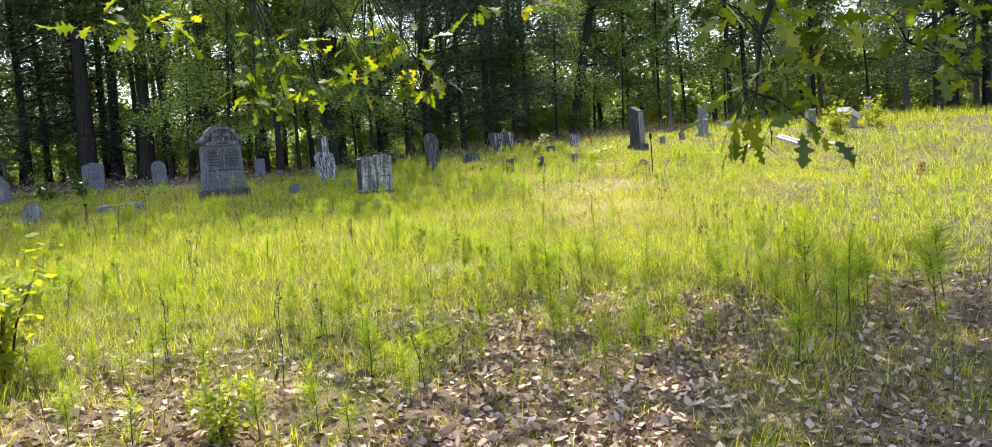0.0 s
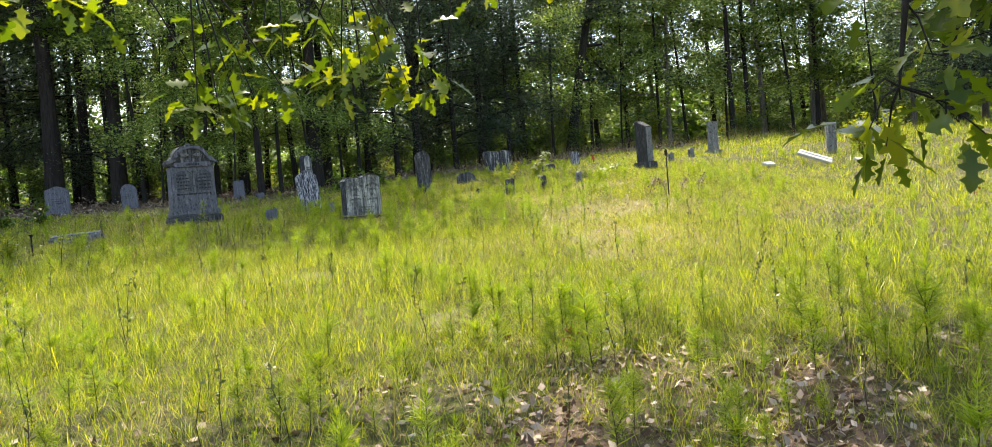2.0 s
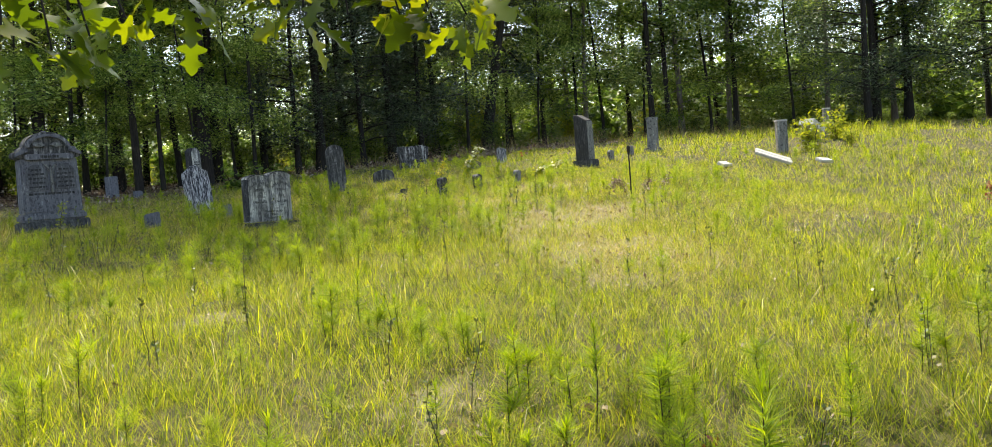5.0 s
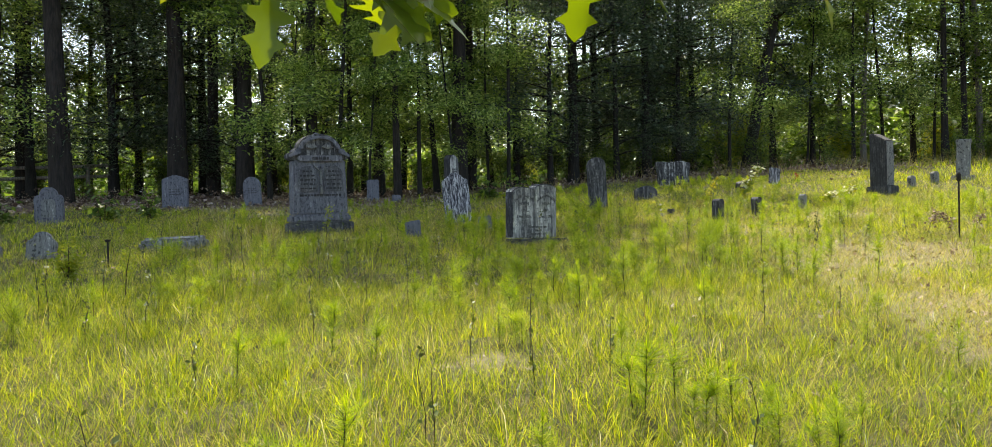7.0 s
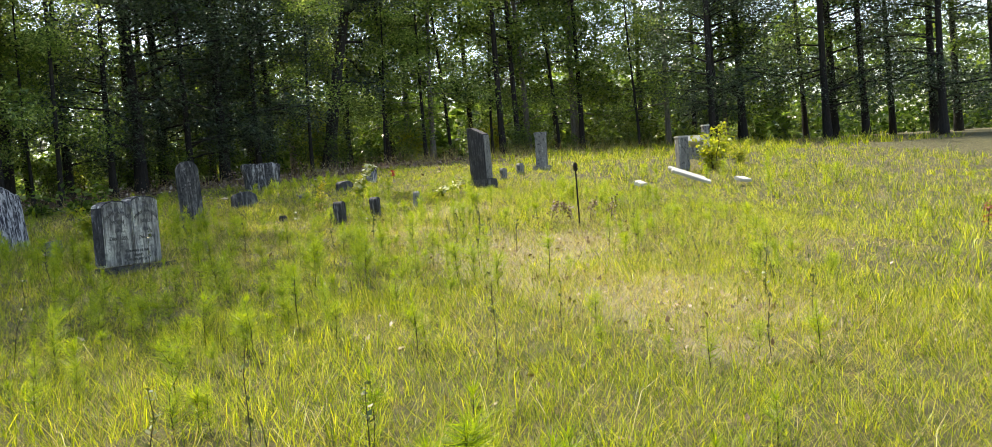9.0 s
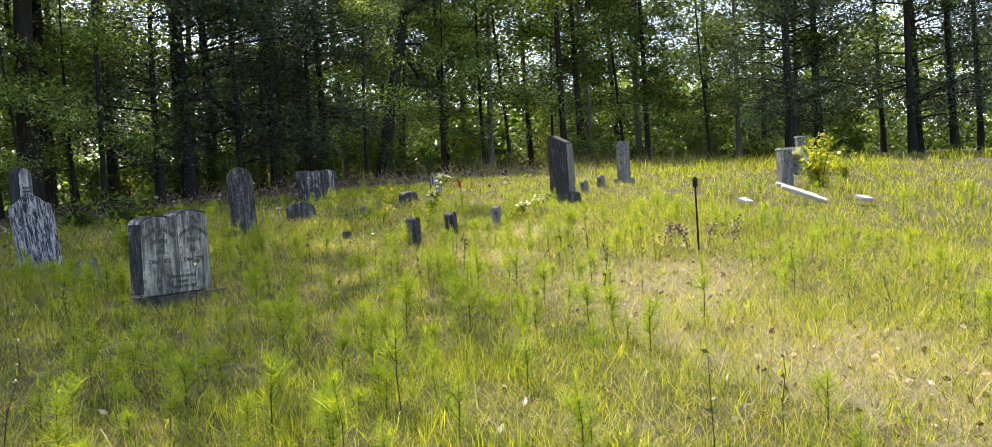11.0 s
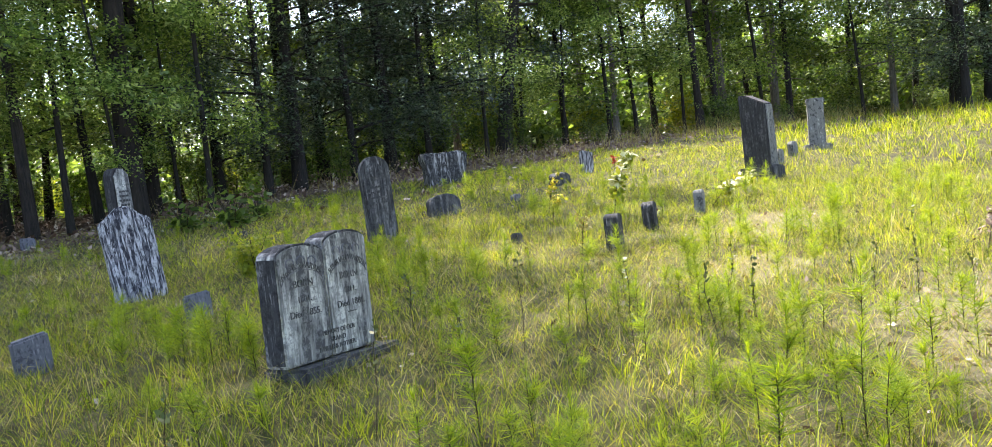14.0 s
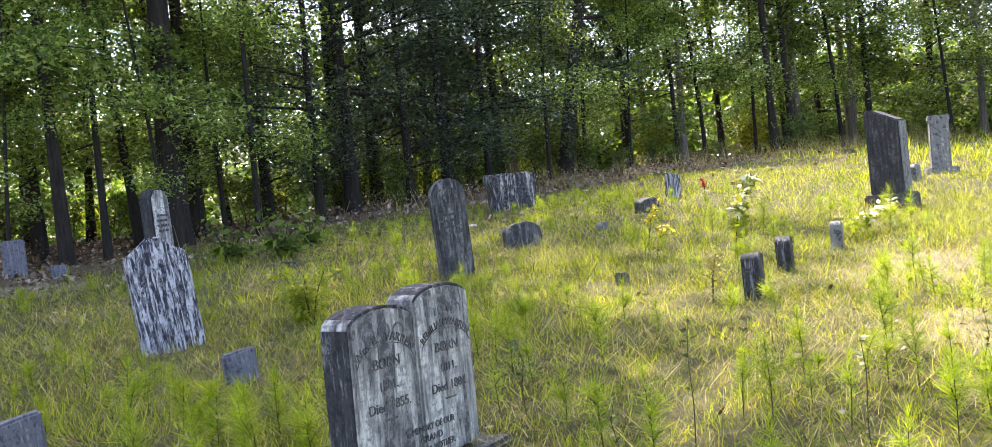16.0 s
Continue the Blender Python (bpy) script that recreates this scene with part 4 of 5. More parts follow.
bush = build_bush("understorey_bush", 1.5, 1.6, LEAF_WOOD, "leafy green bush at the foot of the trees", 51, per=12, twigs=110)
rsb = np.random.default_rng(5)
spots = [(x + rsb.normal() * 0.5, 29.6 + 0.12 * max(x, 0) + rsb.random() * 3.2, rsb.random() * 360, rsb.uniform(0.3, 0.75)) for x in np.arange(-14, 38, 1.15)]
spots += [(x + rsb.normal() * 0.4, 31.4 + rsb.random() * 4.0, rsb.random() * 360, rsb.uniform(0.6, 1.05)) for x in np.arange(-12, 12, 1.0)]
place(bush, spots, "bushes along the wood's edge")
brightb = build_bush("bright_bush", 2.0, 2.0, LEAF_BRIGHT, "sunlit yellow-green sapling at the wood's edge", 52, per=12, twigs=110, size=0.14)
place(brightb, [(12.9, 37.5, 0, 1.1), (16.6, 37.5, 90, 0.8), (21.2, 38.0, 180, 0.9)] + [(x, 41.0 + rsb.random() * 5, x * 40, rsb.uniform(0.35, 0.7)) for x in np.arange(-16, 40, 5.3)], "sunlit saplings")
weed = build_bush("leafy_weed", 0.55, 0.5, LEAF_WOOD, "low green weed with broad leaves in the grass", 53, stems=5, per=7, size=0.10, twigs=25, cloud=0.12)
place(weed, [(-5.6, 22.6, 0, 1.2), (-4.9, 23.0, 90, 1.0), (-7.4, 22.5, 40, 1.0), (2.5, 24.9, 10, 1.2), (1.9, 25.4, 10, 1.1), (-8.2, 20.4, 40, 1.0), (-1.7, 3.9, 20, 1.2), (-1.9, 3.3, 80, 1.0), (-0.6, 2.6, 140, 0.6), (-0.2, 2.7, 240, 0.5), (3.0, 25.6, 70, 1.0)], "broad-leaved weeds")
brbush = build_bush("bright_shrub", 0.75, 0.7, LEAF_BRIGHT, "bright yellow-green shrub growing by the stone posts", 54, stems=7, per=12, size=0.08, twigs=60, cloud=0.14)
place(brbush, [(13.75, 19.6, 0, 1.0), (16.3, 21.6, 120, 0.95), (15.6, 20.4, 60, 0.6), (-3.4, 15.0, 200, 0.5), (1.95, 20.45, 70, 0.6), (-1.9, 5.6, 20, 1.1), (-1.75, 6.1, 120, 0.9), (-0.35, 4.4, 220, 0.4)], "bright shrubs")


# far woods and the fence seen through the trunks
cx = rng.uniform(-110, 130, 6000)
cc = np.stack([cx, 82 + 14 * rng.random(6000) + 3 * np.sin(cx * 0.11), 2.6 + 9 * rng.random(6000) ** 1.3 * (0.75 + 0.25 * np.sin(cx * 0.23 + 1))], 1)
far = fast_mesh("far_woods", *leaf_cloud(cc, 9, 1.6, 0.9, 0.8, simple=True), LEAF_WOOD)
tagged(far, "distant leafy wood edge beyond a sunny field", "woods", kind="stuff")
bx = np.concatenate([rng.uniform(-60, 32, 2900), rng.uniform(32, 85, 2400), rng.uniform(8, 50, 2000)])
nb = len(bx)
bz = np.where(bx < 9, 0.3, 0.6) + np.where(bx > 32, 8.0, 6.0) * np.where((bx > 20) & (bx < 45), 0.6, 1.0) * rng.random(nb) ** 1.7
bc = np.stack([bx, 46.5 + 9 * rng.random(nb) - 0.12 * np.clip(bx - 18, 0, 60) * 1.6, bz + ground_z(bx, np.full(nb, 48.0))], 1)
deep = fast_mesh("deep_woods", *leaf_cloud(bc, 9, 0.95, 0.5, 0.8, simple=True), LEAF_WOOD)
tagged(deep, "dense leafy wood in shade behind the nearer trunks", "woods", kind="stuff")
fe = empty("rail_fence", pose(-13.5, 31.5, gz(-13.5, 31.5), 0, 0, 0))
for z in (0.55, 0.85):
    v, q = tube([(-5, 0, z), (0, 0.05, z + 0.05), (5, 0.3, z + 0.12)], [0.055, 0.05, 0.05], 8)
    mesh_object("rail", v, q, BARK_PALE, fe)
for x in (-4.5, -1.5, 1.5, 4.5):
    v, q = tube([(x, 0, -0.2), (x, 0, 1.0)], [0.06, 0.055], 8)
    mesh_object("fence_post", v, q, BARK_PALE, fe)
tagged(fe, "weathered grey wooden rail fence behind the trees", "fence")


# ---------------------------------------------------------------- the oak that overhangs the start
def oak_outline():
    """Half of a lobed oak leaf, from stalk to tip, unit length."""
    return [(0.0, 0.012), (0.12, 0.02), (0.2, 0.11), (0.27, 0.20), (0.32, 0.10), (0.42, 0.11), (0.50, 0.30), (0.56, 0.27), (0.60, 0.12), (0.70, 0.12), (0.79, 0.25), (0.84, 0.13), (0.92, 0.10), (1.0, 0.0)]


def oak_leaves(centres, dirs, size, rs):
    """Lobed leaves: a fan on each side of the midrib, folded and drooping at the tip."""
    half = oak_outline()
    vs, loops, sizes = [], [], []
    for c, d in zip(centres, dirs):
        d = d / np.linalg.norm(d)
        up = rs.normal(size=3) * 0.5 + np.array([0, 0, 1.0])
        s = np.cross(d, up)
        s /= np.linalg.norm(s)
        nrm = np.cross(s, d)
        ln, fold, curl, wide = size * rs.uniform(0.65, 1.15), rs.uniform(0.05, 0.35), rs.uniform(0.05, 0.35), rs.uniform(0.85, 1.2)
        o = len(vs)
        for t, w in half:
            mid = c + d * (ln * t) - nrm * (curl * ln * t * t)
            vs += [mid, mid + s * (w * wide * ln) + nrm * (fold * w * ln), mid - s * (w * wide * ln) + nrm * (fold * w * ln)]
        for k in range(len(half) - 1):
            a, b = o + 3 * k, o + 3 * (k + 1)
            loops += [a, b, b + 1, a + 1, a, a + 2, b + 2, b]
            sizes += [4, 4]
    return np.array(vs), np.array(loops), np.array(sizes)


def bough(e, pts, r0, sprays, seed, size=0.14, label="leafy oak bough"):
    """A drooping bough with side twigs that carry lobed leaves. sprays: points with a leaf count."""
    rs = np.random.default_rng(seed)
    rr = np.linspace(r0, 0.006, len(pts))
    tubes = [tube(pts, rr, 7, 0.05, rs)]
    cs, ds = [], []
    for (x, y, z), n, spread in sprays:
        tgt = np.array((x, y, z))
        near = min(pts, key=lambda p: np.linalg.norm(np.array(p) - tgt - np.array((0, 0, 0.1))))
        mid = (np.array(near) + tgt) / 2 + np.array([0, 0, 0.05])
        tubes.append(tube([near, tuple(mid), tuple(tgt)], [0.007, 0.005, 0.003], 5, 0, rs))
        for k in range(n):
            o = rs.normal(size=3) * spread * np.array([1, 1, 0.7])
            cs.append(tgt + o * 0.6)
            ds.append(o / (spread + 1e-6) + np.array([0, 0, -0.5]) + rs.normal(size=3) * 0.35)
    v, q = joined(tubes)
    b = mesh_object("bough", v, q, BARK_HARD, e)
    fast_mesh("leaves", *oak_leaves(cs, ds, size, rs), LEAF_OAK, b)
    return b


oak = empty("oak_tree", Matrix())
OX, OY = 5.6, -1.6
v, q = tube([(OX, OY, gz(OX, OY) - 0.2), (OX - 0.05, OY, 1.2), (OX - 0.2, OY + 0.2, 3.2), (OX - 0.1, OY + 0.3, 6.0), (OX, OY, 10.0)], [0.42, 0.33, 0.30, 0.22, 0.1], 12, 0.08)
mesh_object("trunk", v, q, BARK_HARD, oak)
LOW_L = [(OX - 0.2, OY + 0.2, 3.2), (4.4, 2.0, 4.4), (3.2, 4.6, 4.3), (2.0, 6.5, 3.7), (1.2, 7.1, 3.25), (0.4, 7.25, 3.12), (-0.5, 7.25, 3.08), (-1.1, 7.2, 3.0)]
bough(oak, LOW_L, 0.10, [((-0.05, 7.2, 2.63), 7, 0.14), ((-0.08, 7.2, 2.27), 8, 0.14), ((0.29, 7.2, 2.62), 8, 0.14), ((0.39, 7.2, 2.38), 8, 0.14), ((0.73, 7.2, 2.45), 10, 0.14), ((0.79, 7.2, 2.31), 8, 0.14), ((1.04, 7.2, 2.69), 8, 0.14), ((1.15, 7.2, 2.48), 11, 0.14), ((1.22, 7.2, 2.35), 8, 0.14), ((-0.94, 7.2, 2.81), 7, 0.14), ((-1.19, 7.2, 2.79), 8, 0.14), ((-0.65, 7.2, 2.80), 8, 0.14), ((1.69, 7.2, 2.84), 7, 0.14), ((2.19, 7.2, 2.83), 8, 0.14), ((0.13, 7.2, 2.44), 6, 0.14), ((0.53, 7.2, 2.61), 8, 0.14)], 61, 0.19)
LOW_M = [(OX - 0.2, OY + 0.2, 3.3), (4.6, 2.2, 4.2), (3.6, 5.0, 3.9), (2.4, 6.8, 3.4), (1.5, 7.2, 3.15), (0.8, 7.22, 3.06), (-0.1, 7.2, 3.02)]
bough(oak, LOW_M, 0.08, [((-0.12, 7.2, 2.15), 6, 0.05), ((0.0, 7.2, 2.11), 6, 0.05), ((0.10, 7.2, 2.15), 5, 0.05), ((0.20, 7.2, 2.20), 4, 0.05), ((0.36, 7.2, 2.26), 4, 0.05), ((0.45, 7.2, 2.24), 3, 0.04), ((0.71, 7.2, 2.22), 4, 0.05), ((0.85, 7.2, 2.21), 4, 0.05), ((1.02, 7.2, 2.21), 4, 0.05), ((1.13, 7.2, 2.20), 5, 0.05), ((1.25, 7.2, 2.21), 4, 0.05), ((1.36, 7.2, 2.25), 4, 0.05)], 62, 0.16)
LOW_R = [(OX - 0.1, OY + 0.2, 3.0), (4.8, 1.5, 3.5), (3.9, 3.9, 3.1), (3.2, 5.0, 2.75), (3.02, 5.15, 2.2), (3.0, 5.2, 1.84)]
bough(oak, LOW_R, 0.06, [((3.0, 5.2, 1.78), 6, 0.10), ((2.83, 5.2, 1.66), 8, 0.12), ((3.26, 5.15, 1.66), 6, 0.11), ((3.40, 5.1, 1.56), 5, 0.10), ((2.95, 5.25, 1.58), 5, 0.10), ((2.75, 5.2, 2.45), 8, 0.15), ((2.96, 5.2, 2.36), 10, 0.16), ((3.36, 5.2, 2.22), 12, 0.18), ((3.7, 5.2, 2.3), 10, 0.17), ((2.85, 5.2, 1.82), 6, 0.10), ((3.1, 5.1, 1.95), 8, 0.14)], 63, 0.225)
LOW_F = [(OX, OY + 0.2, 3.0), (5.4, 1.5, 3.4), (5.0, 4.0, 2.9), (4.6, 5.2, 2.4), (4.3, 5.4, 2.15)]
bough(oak, LOW_F, 0.06, [((4.16, 5.2, 2.20), 11, 0.17), ((4.45, 5.2, 1.98), 9, 0.14), ((4.62, 5.2, 2.32), 10, 0.17), ((4.64, 5.2, 1.84), 7, 0.12), ((4.3, 5.2, 2.4), 10, 0.17), ((3.95, 5.2, 2.35), 9, 0.16)], 64, 0.19)
# leaf mass above the view, placed ahead of the trunk to shade the start
kc = rng.normal(size=(500, 3)) * np.array([1.9, 1.6, 0.8]) + np.array([4.9, 7.7, 6.6])
kc = kc[kc[:, 2] > 5.0]
fast_mesh("crown", *leaf_cloud(kc, 14, 0.55, 0.22, 0.6), LEAF_OAK, oak)
tagged(oak, "oak tree with low boughs of lobed yellow-green leaves", "tree")


# ---------------------------------------------------------------- meadow
def blades(n, box_, height, width, bend, keep=1.0, rs=rng, per=9):
    """Tufts of grass: narrow strips that rise from one root and arch outwards. box_: x0, x1, y0, y1."""
    x0, x1, y0, y1 = box_
    m = int(n / per)
    tx, ty = rs.uniform(x0, x1, m), rs.uniform(y0, y1, m)
    thick = np.clip(0.72 + 0.55 * np.sin(4.3 * tx + 1.7 * np.sin(2.1 * ty)) * np.sin(4.9 * ty + 1.3 * np.sin(2.7 * tx)), 0.12, 1)
    ok = rs.random(m) < keep_clear(tx, ty) ** keep * thick
    tx, ty = tx[ok], ty[ok]
    k = per * len(tx)
    a = rs.uniform(0, 6.283, k)
    r = (0.045 + 0.02 * (per > 5)) * rs.random(k) ** 0.5
    x, y = np.repeat(tx, per) + r * np.cos(a), np.repeat(ty, per) + r * np.sin(a)
    a = a + rs.normal(size=k) * 0.7
    th = np.repeat(rs.uniform(0.45, 1.0, len(tx)) + 0.5 * (rs.random(len(tx)) > 0.93), per)
    patch = 0.80 + 0.25 * np.sin(0.9 * x + 1.3) * np.sin(0.8 * y) + 0.1 * np.sin(3.1 * x + 2.2 * y)
    h = height * th * patch * rs.uniform(0.5, 1.2, k) * (0.4 + 0.6 * keep_clear(x, y))
    for sx, sy in STONES:
        if x0 - 1 < sx < x1 + 1 and y0 - 1 < sy < y1 + 1:
            h = h * (1 - 0.55 * np.exp(-(((x - sx) / 0.5) ** 2 + ((y - sy + 0.2) / 0.55) ** 2)))
    b = h * bend * rs.uniform(0.2, 1.5, k)
    dx, dy = np.cos(a), np.sin(a)
    tw = a + rs.normal(size=k) * 0.9
    w_ = width * 0.5 * rs.uniform(0.5, 1.3, k)
    wx, wy = -np.sin(tw) * w_, np.cos(tw) * w_
    z = ground_z(x, y) - 0.01
    over = np.clip(b / (h + 1e-6) - 0.45, 0, 1.2)
    v = np.empty((k, 5, 3))
    for i, (s_, t_, w) in enumerate(((0, 0, 1), (0, 0, -1), (0.36, 0.62, 0.8), (0.36, 0.62, -0.8), (1.0, 1.0, 0))):
        v[:, i, 0] = x + dx * b * s_ + wx * w
        v[:, i, 1] = y + dy * b * s_ + wy * w
        v[:, i, 2] = z + h * t_ - (0.45 * over * h if i == 4 else 0)
    o = 5 * np.arange(k)[:, None]
    loops = np.concatenate([o + [0, 1, 3, 2], o + [2, 3, 4]], 1)
    return v.reshape(-1, 3), loops.ravel(), np.tile([4, 3], k)


def turf(n, box_, height, width, lean, keep=0.9, rs=rng, bare=False):
    """Short fine grass that carpets the ground between the tufts: one thin leaning sliver a blade."""
    x0, x1, y0, y1 = box_
    x, y = rs.uniform(x0, x1, n), rs.uniform(y0, y1, n)
    ok = rs.random(n) < (np.clip(1.05 - keep_clear(x, y), 0, 1) if bare else keep_clear(x, y) ** keep)
    x, y = x[ok], y[ok]
    k = len(x)
    h = height * rs.uniform(0.4, 1.3, k)
    a, b = rs.uniform(0, 6.283, k), rs.uniform(0, 6.283, k)
    w, l = width * rs.uniform(0.5, 1.2, k) / 2, h * lean * rs.uniform(0.2, 1.6, k)
    z = ground_z(x, y) - 0.008
    v = np.empty((k, 3, 3))
    v[:, 0] = np.stack([x + w * np.cos(b), y + w * np.sin(b), z], 1)
    v[:, 1] = np.stack([x - w * np.cos(b), y - w * np.sin(b), z], 1)
    v[:, 2] = np.stack([x + l * np.cos(a), y + l * np.sin(a), z + h], 1)
    return v.reshape(-1, 3), np.arange(3 * k), np.full(k, 3)


def merged(parts):
    vs, ls, ss, o = [], [], [], 0
    for v, l, s in parts:
        vs.append(v), ls.append(l + o), ss.append(s)
        o += len(v)
    return np.concatenate(vs), np.concatenate(ls), np.concatenate(ss)


near_field = [(92000, (-3.5, 4.5, 3.0, 8.0), 0.25, 0.0036, 0.95), (165000, (-5, 7, 8.0, 14.0), 0.23, 0.0037, 1.0), (165000, (-7, 11, 14.0, 21.0), 0.175, 0.0046, 1.0)]
wide_field = [(62000, (4.5, 17, 4.0, 14.0), 0.25, 0.0065, 0.95), (44000, (11, 22, 12.0, 26.0), 0.27, 0.0085, 0.9), (36000, (-10, 15, 21.0, 29.5), 0.20, 0.0075, 0.85), (20000, (-13, -5, 8.0, 22.0), 0.32, 0.010, 0.85), (12000, (14, 30, 22.0, 33.0), 0.40, 0.017, 0.7), (6000, (-6, -3, 2.0, 8.0), 0.32, 0.007, 0.8), (14000, (-4, 6, 1.2, 3.6), 0.20, 0.0045, 0.9)]
carpet = [(95000, (-4, 6, 7, 14), 0.13, 0.0036, 0.9), (115000, (-5, 10, 13.0, 22), 0.10, 0.0042, 0.9), (40000, (-8, 12, 21, 28.5), 0.12, 0.0075, 0.9), (34000, (5, 16, 5, 20), 0.13, 0.0075, 0.9), (16000, (-3, 5, 3.5, 7.5), 0.10, 0.0045, 0.9)]
strands = [(2600, (-4, 6, 6.5, 13.0), 0.42, 0.0040, 1.0), (3000, (-5, 9, 12.0, 20.0), 0.33, 0.0045, 1.1), (1500, (-3, 4.5, 4.0, 7.0), 0.40, 0.0035, 1.0), (240, (-3.4, -1.7, 17.6, 19.2), 0.95, 0.006, 0.8)]
grass = fast_mesh("meadow_grass", *merged([blades(int(n * 0.64), b, h, w, bd) for n, b, h, w, bd in near_field + wide_field] + [turf(int(c[0] * 0.9), *c[1:]) for c in carpet]), GRASS)
tagged(grass, "knee-high yellow-green meadow grass", "grass", kind="stuff")
straw = fast_mesh("dry_grass", *merged([blades(n, b, h, w, bd, 0.2, per=3) for n, b, h, w, bd in strands] + [turf(int(n * (0.10 if b[3] < 15 else 0.13)), b, h * 0.62, w * 0.8, 1.2, 0.25) for n, b, h, w, bd in near_field + wide_field] + [turf(int(c[0] * 0.32), c[1], 0.08, c[3], 1.8, 0.15) for c in carpet] + [turf(18000, (-4.5, 5.0, 16.0, 25.5), 0.11, 0.0075, 1.4, 0.1), turf(90000, (2.2, 9.0, 10.3, 19.8), 0.075, 0.005, 2.0, bare=True)] + [turf(n_, (x0_, x0_ + 4.5, 27.9 + 0.14 * x0_, 29.8 + 0.14 * x0_), 0.5, 0.009, 0.6, 0.02) for n_, x0_ in ((150, 1.0), (260, 5.0), (400, 9.0), (500, 13.0), (500, 17.0), (500, 21.0))]), STRAW)
tagged(straw, "dead straw-coloured grass stems in the meadow", "grass", kind="stuff")


def plume(h, rs, shoots=0, needles=130):
    """A feathery weed at the origin: a stem, perhaps side shoots near the top, and needle leaves that spread upwards.
    Returns the leaves and the stems, each as verts and faces."""
    lx, ly = rs.normal(size=2) * 0.05 * h
    axes = [(np.array([0, 0, -0.02]), np.array([lx, ly, h * 0.95]), needles)]
    for k in range(shoots):
        t0, a = rs.uniform(0.35, 0.8), rs.random() * 6.283
        p0 = axes[0][0] + (axes[0][1] - axes[0][0]) * t0
        ln = h * rs.uniform(0.22, 0.42)
        axes.append((p0, p0 + np.array([math.cos(a) * 0.55, math.sin(a) * 0.55, 0.85]) * ln, int(needles * 0.4)))
    vs, tubes = [], []
    for i, (p0, p1, n) in enumerate(axes):
        t = 1.0 - 0.88 * rs.random(n) ** (1.25 if i == 0 else 0.9)
        a = rs.uniform(0, 6.283, n)
        ln = (0.065 + 0.085 * np.sin(np.pi * np.clip(t * 0.75 + 0.12, 0, 1))) * rs.uniform(0.6, 1.25, n) * (0.6 + 0.8 * h)
        root = p0 + (p1 - p0) * t[:, None]
        lift = rs.uniform(0.1, 0.9, n) + 1.6 * np.clip(t - 0.85, 0, 1) / 0.15
        d = np.stack([np.cos(a), np.sin(a), lift], 1)
        d /= np.linalg.norm(d, axis=1, keepdims=True)
        side = np.stack([-np.sin(a), np.cos(a), rs.normal(size=n) * 0.8], 1) * 0.0015
        vs.append(np.stack([root - side, root + side, root + d * ln[:, None]], 1).reshape(-1, 3))
        r = 0.0036 if i == 0 else 0.0022
        tubes.append(tube([tuple(p0), tuple((p0 + p1) / 2 + rs.normal(size=3) * 0.012 * h), tuple(p1)], [r, r * 0.75, r * 0.3], 4))
    v = np.concatenate(vs)
    return v, joined(tubes)


rs = np.random.default_rng(77)
PLUMES = [plume(h, rs, sh, nd) for h, sh, nd in ((0.34, 1, 150), (0.36, 3, 130), (0.42, 2, 160), (0.28, 1, 130), (0.38, 4, 130), (0.34, 2, 140), (0.44, 1, 180), (0.24, 2, 120))]


def thicket(n, x0, x1, y0, y1, lo, hi, rs_):
    """Spots in loose groups, thinner on bare ground. Returns x, y, turn, scale."""
    out = []
    while len(out) < n:
        cx_, cy_ = rs_.uniform(x0, x1), rs_.uniform(y0, y1)
        for k in range(rs_.integers(1, 6)):
            x, y = cx_ + rs_.normal() * 0.28, cy_ + rs_.normal() * 0.28
            if rs_.random() < 0.25 + 0.75 * keep_clear(x, y) and min((x - sx) ** 2 + ((y - sy + 0.45) * 0.6) ** 2 for sx, sy in STONES) > 0.16:
                out.append((x, y, rs_.random() * 360, rs_.uniform(lo, hi)))
    return out[:n]


near_weeds = thicket(42, 1.6, 5.2, 5.0, 8.2, 0.7, 1.25, rs) + thicket(40, -2.6, 2.5, 5.6, 9.5, 0.55, 0.9, rs) + thicket(100, 0.6, 6.6, 14.2, 19.0, 0.7, 1.15, rs) + thicket(26, 1.4, 4.8, 12.8, 14.8, 0.7, 1.1, rs) + thicket(16, -1.5, 4.5, 9.5, 13.0, 0.6, 1.1, rs)
near_weeds += [(3.57, 6.97, 20, 1.5), (2.46, 7.29, 80, 1.1), (4.0, 6.31, 130, 1.7), (4.3, 6.0, 0, 1.8), (5.1, 6.1, 210, 1.6), (3.0, 4.9, 70, 1.3), (3.4, 5.1, 160, 1.4), (1.18, 10.1, 10, 1.2), (1.43, 10.2, 100, 1.2), (4.6, 5.6, 50, 1.6), (3.8, 5.5, 260, 1.6)]
for k, (lv, (sv, sq)) in enumerate(PLUMES):
    fw = empty("feathery_weed", Matrix())
    mesh_object("stem", sv, sq, STEM, fw)
    fast_mesh("leaves", lv, np.arange(len(lv)), np.full(len(lv) // 3, 3), FENNEL, fw)
    tagged(fw, "upright feathery green weed with a thin dark stem", "weed")
    place(fw, near_weeds[k::len(PLUMES)], "feathery weeds in the meadow")
far_weeds = thicket(140, -5, 9, 8, 15, 0.5, 0.95, rs) + thicket(260, -4, 9, 14, 21, 0.5, 0.95, rs) + thicket(120, -4, 8, 20, 26, 0.5, 0.8, rs) + thicket(130, 5, 17, 6, 20, 0.6, 1.1, rs) + thicket(60, -8, -3, 6, 16, 0.6, 1.0, rs) + thicket(120, -3, 5, 4.5, 9, 0.5, 1.0, rs)
fv, sv_all, sq_all = [], [], []
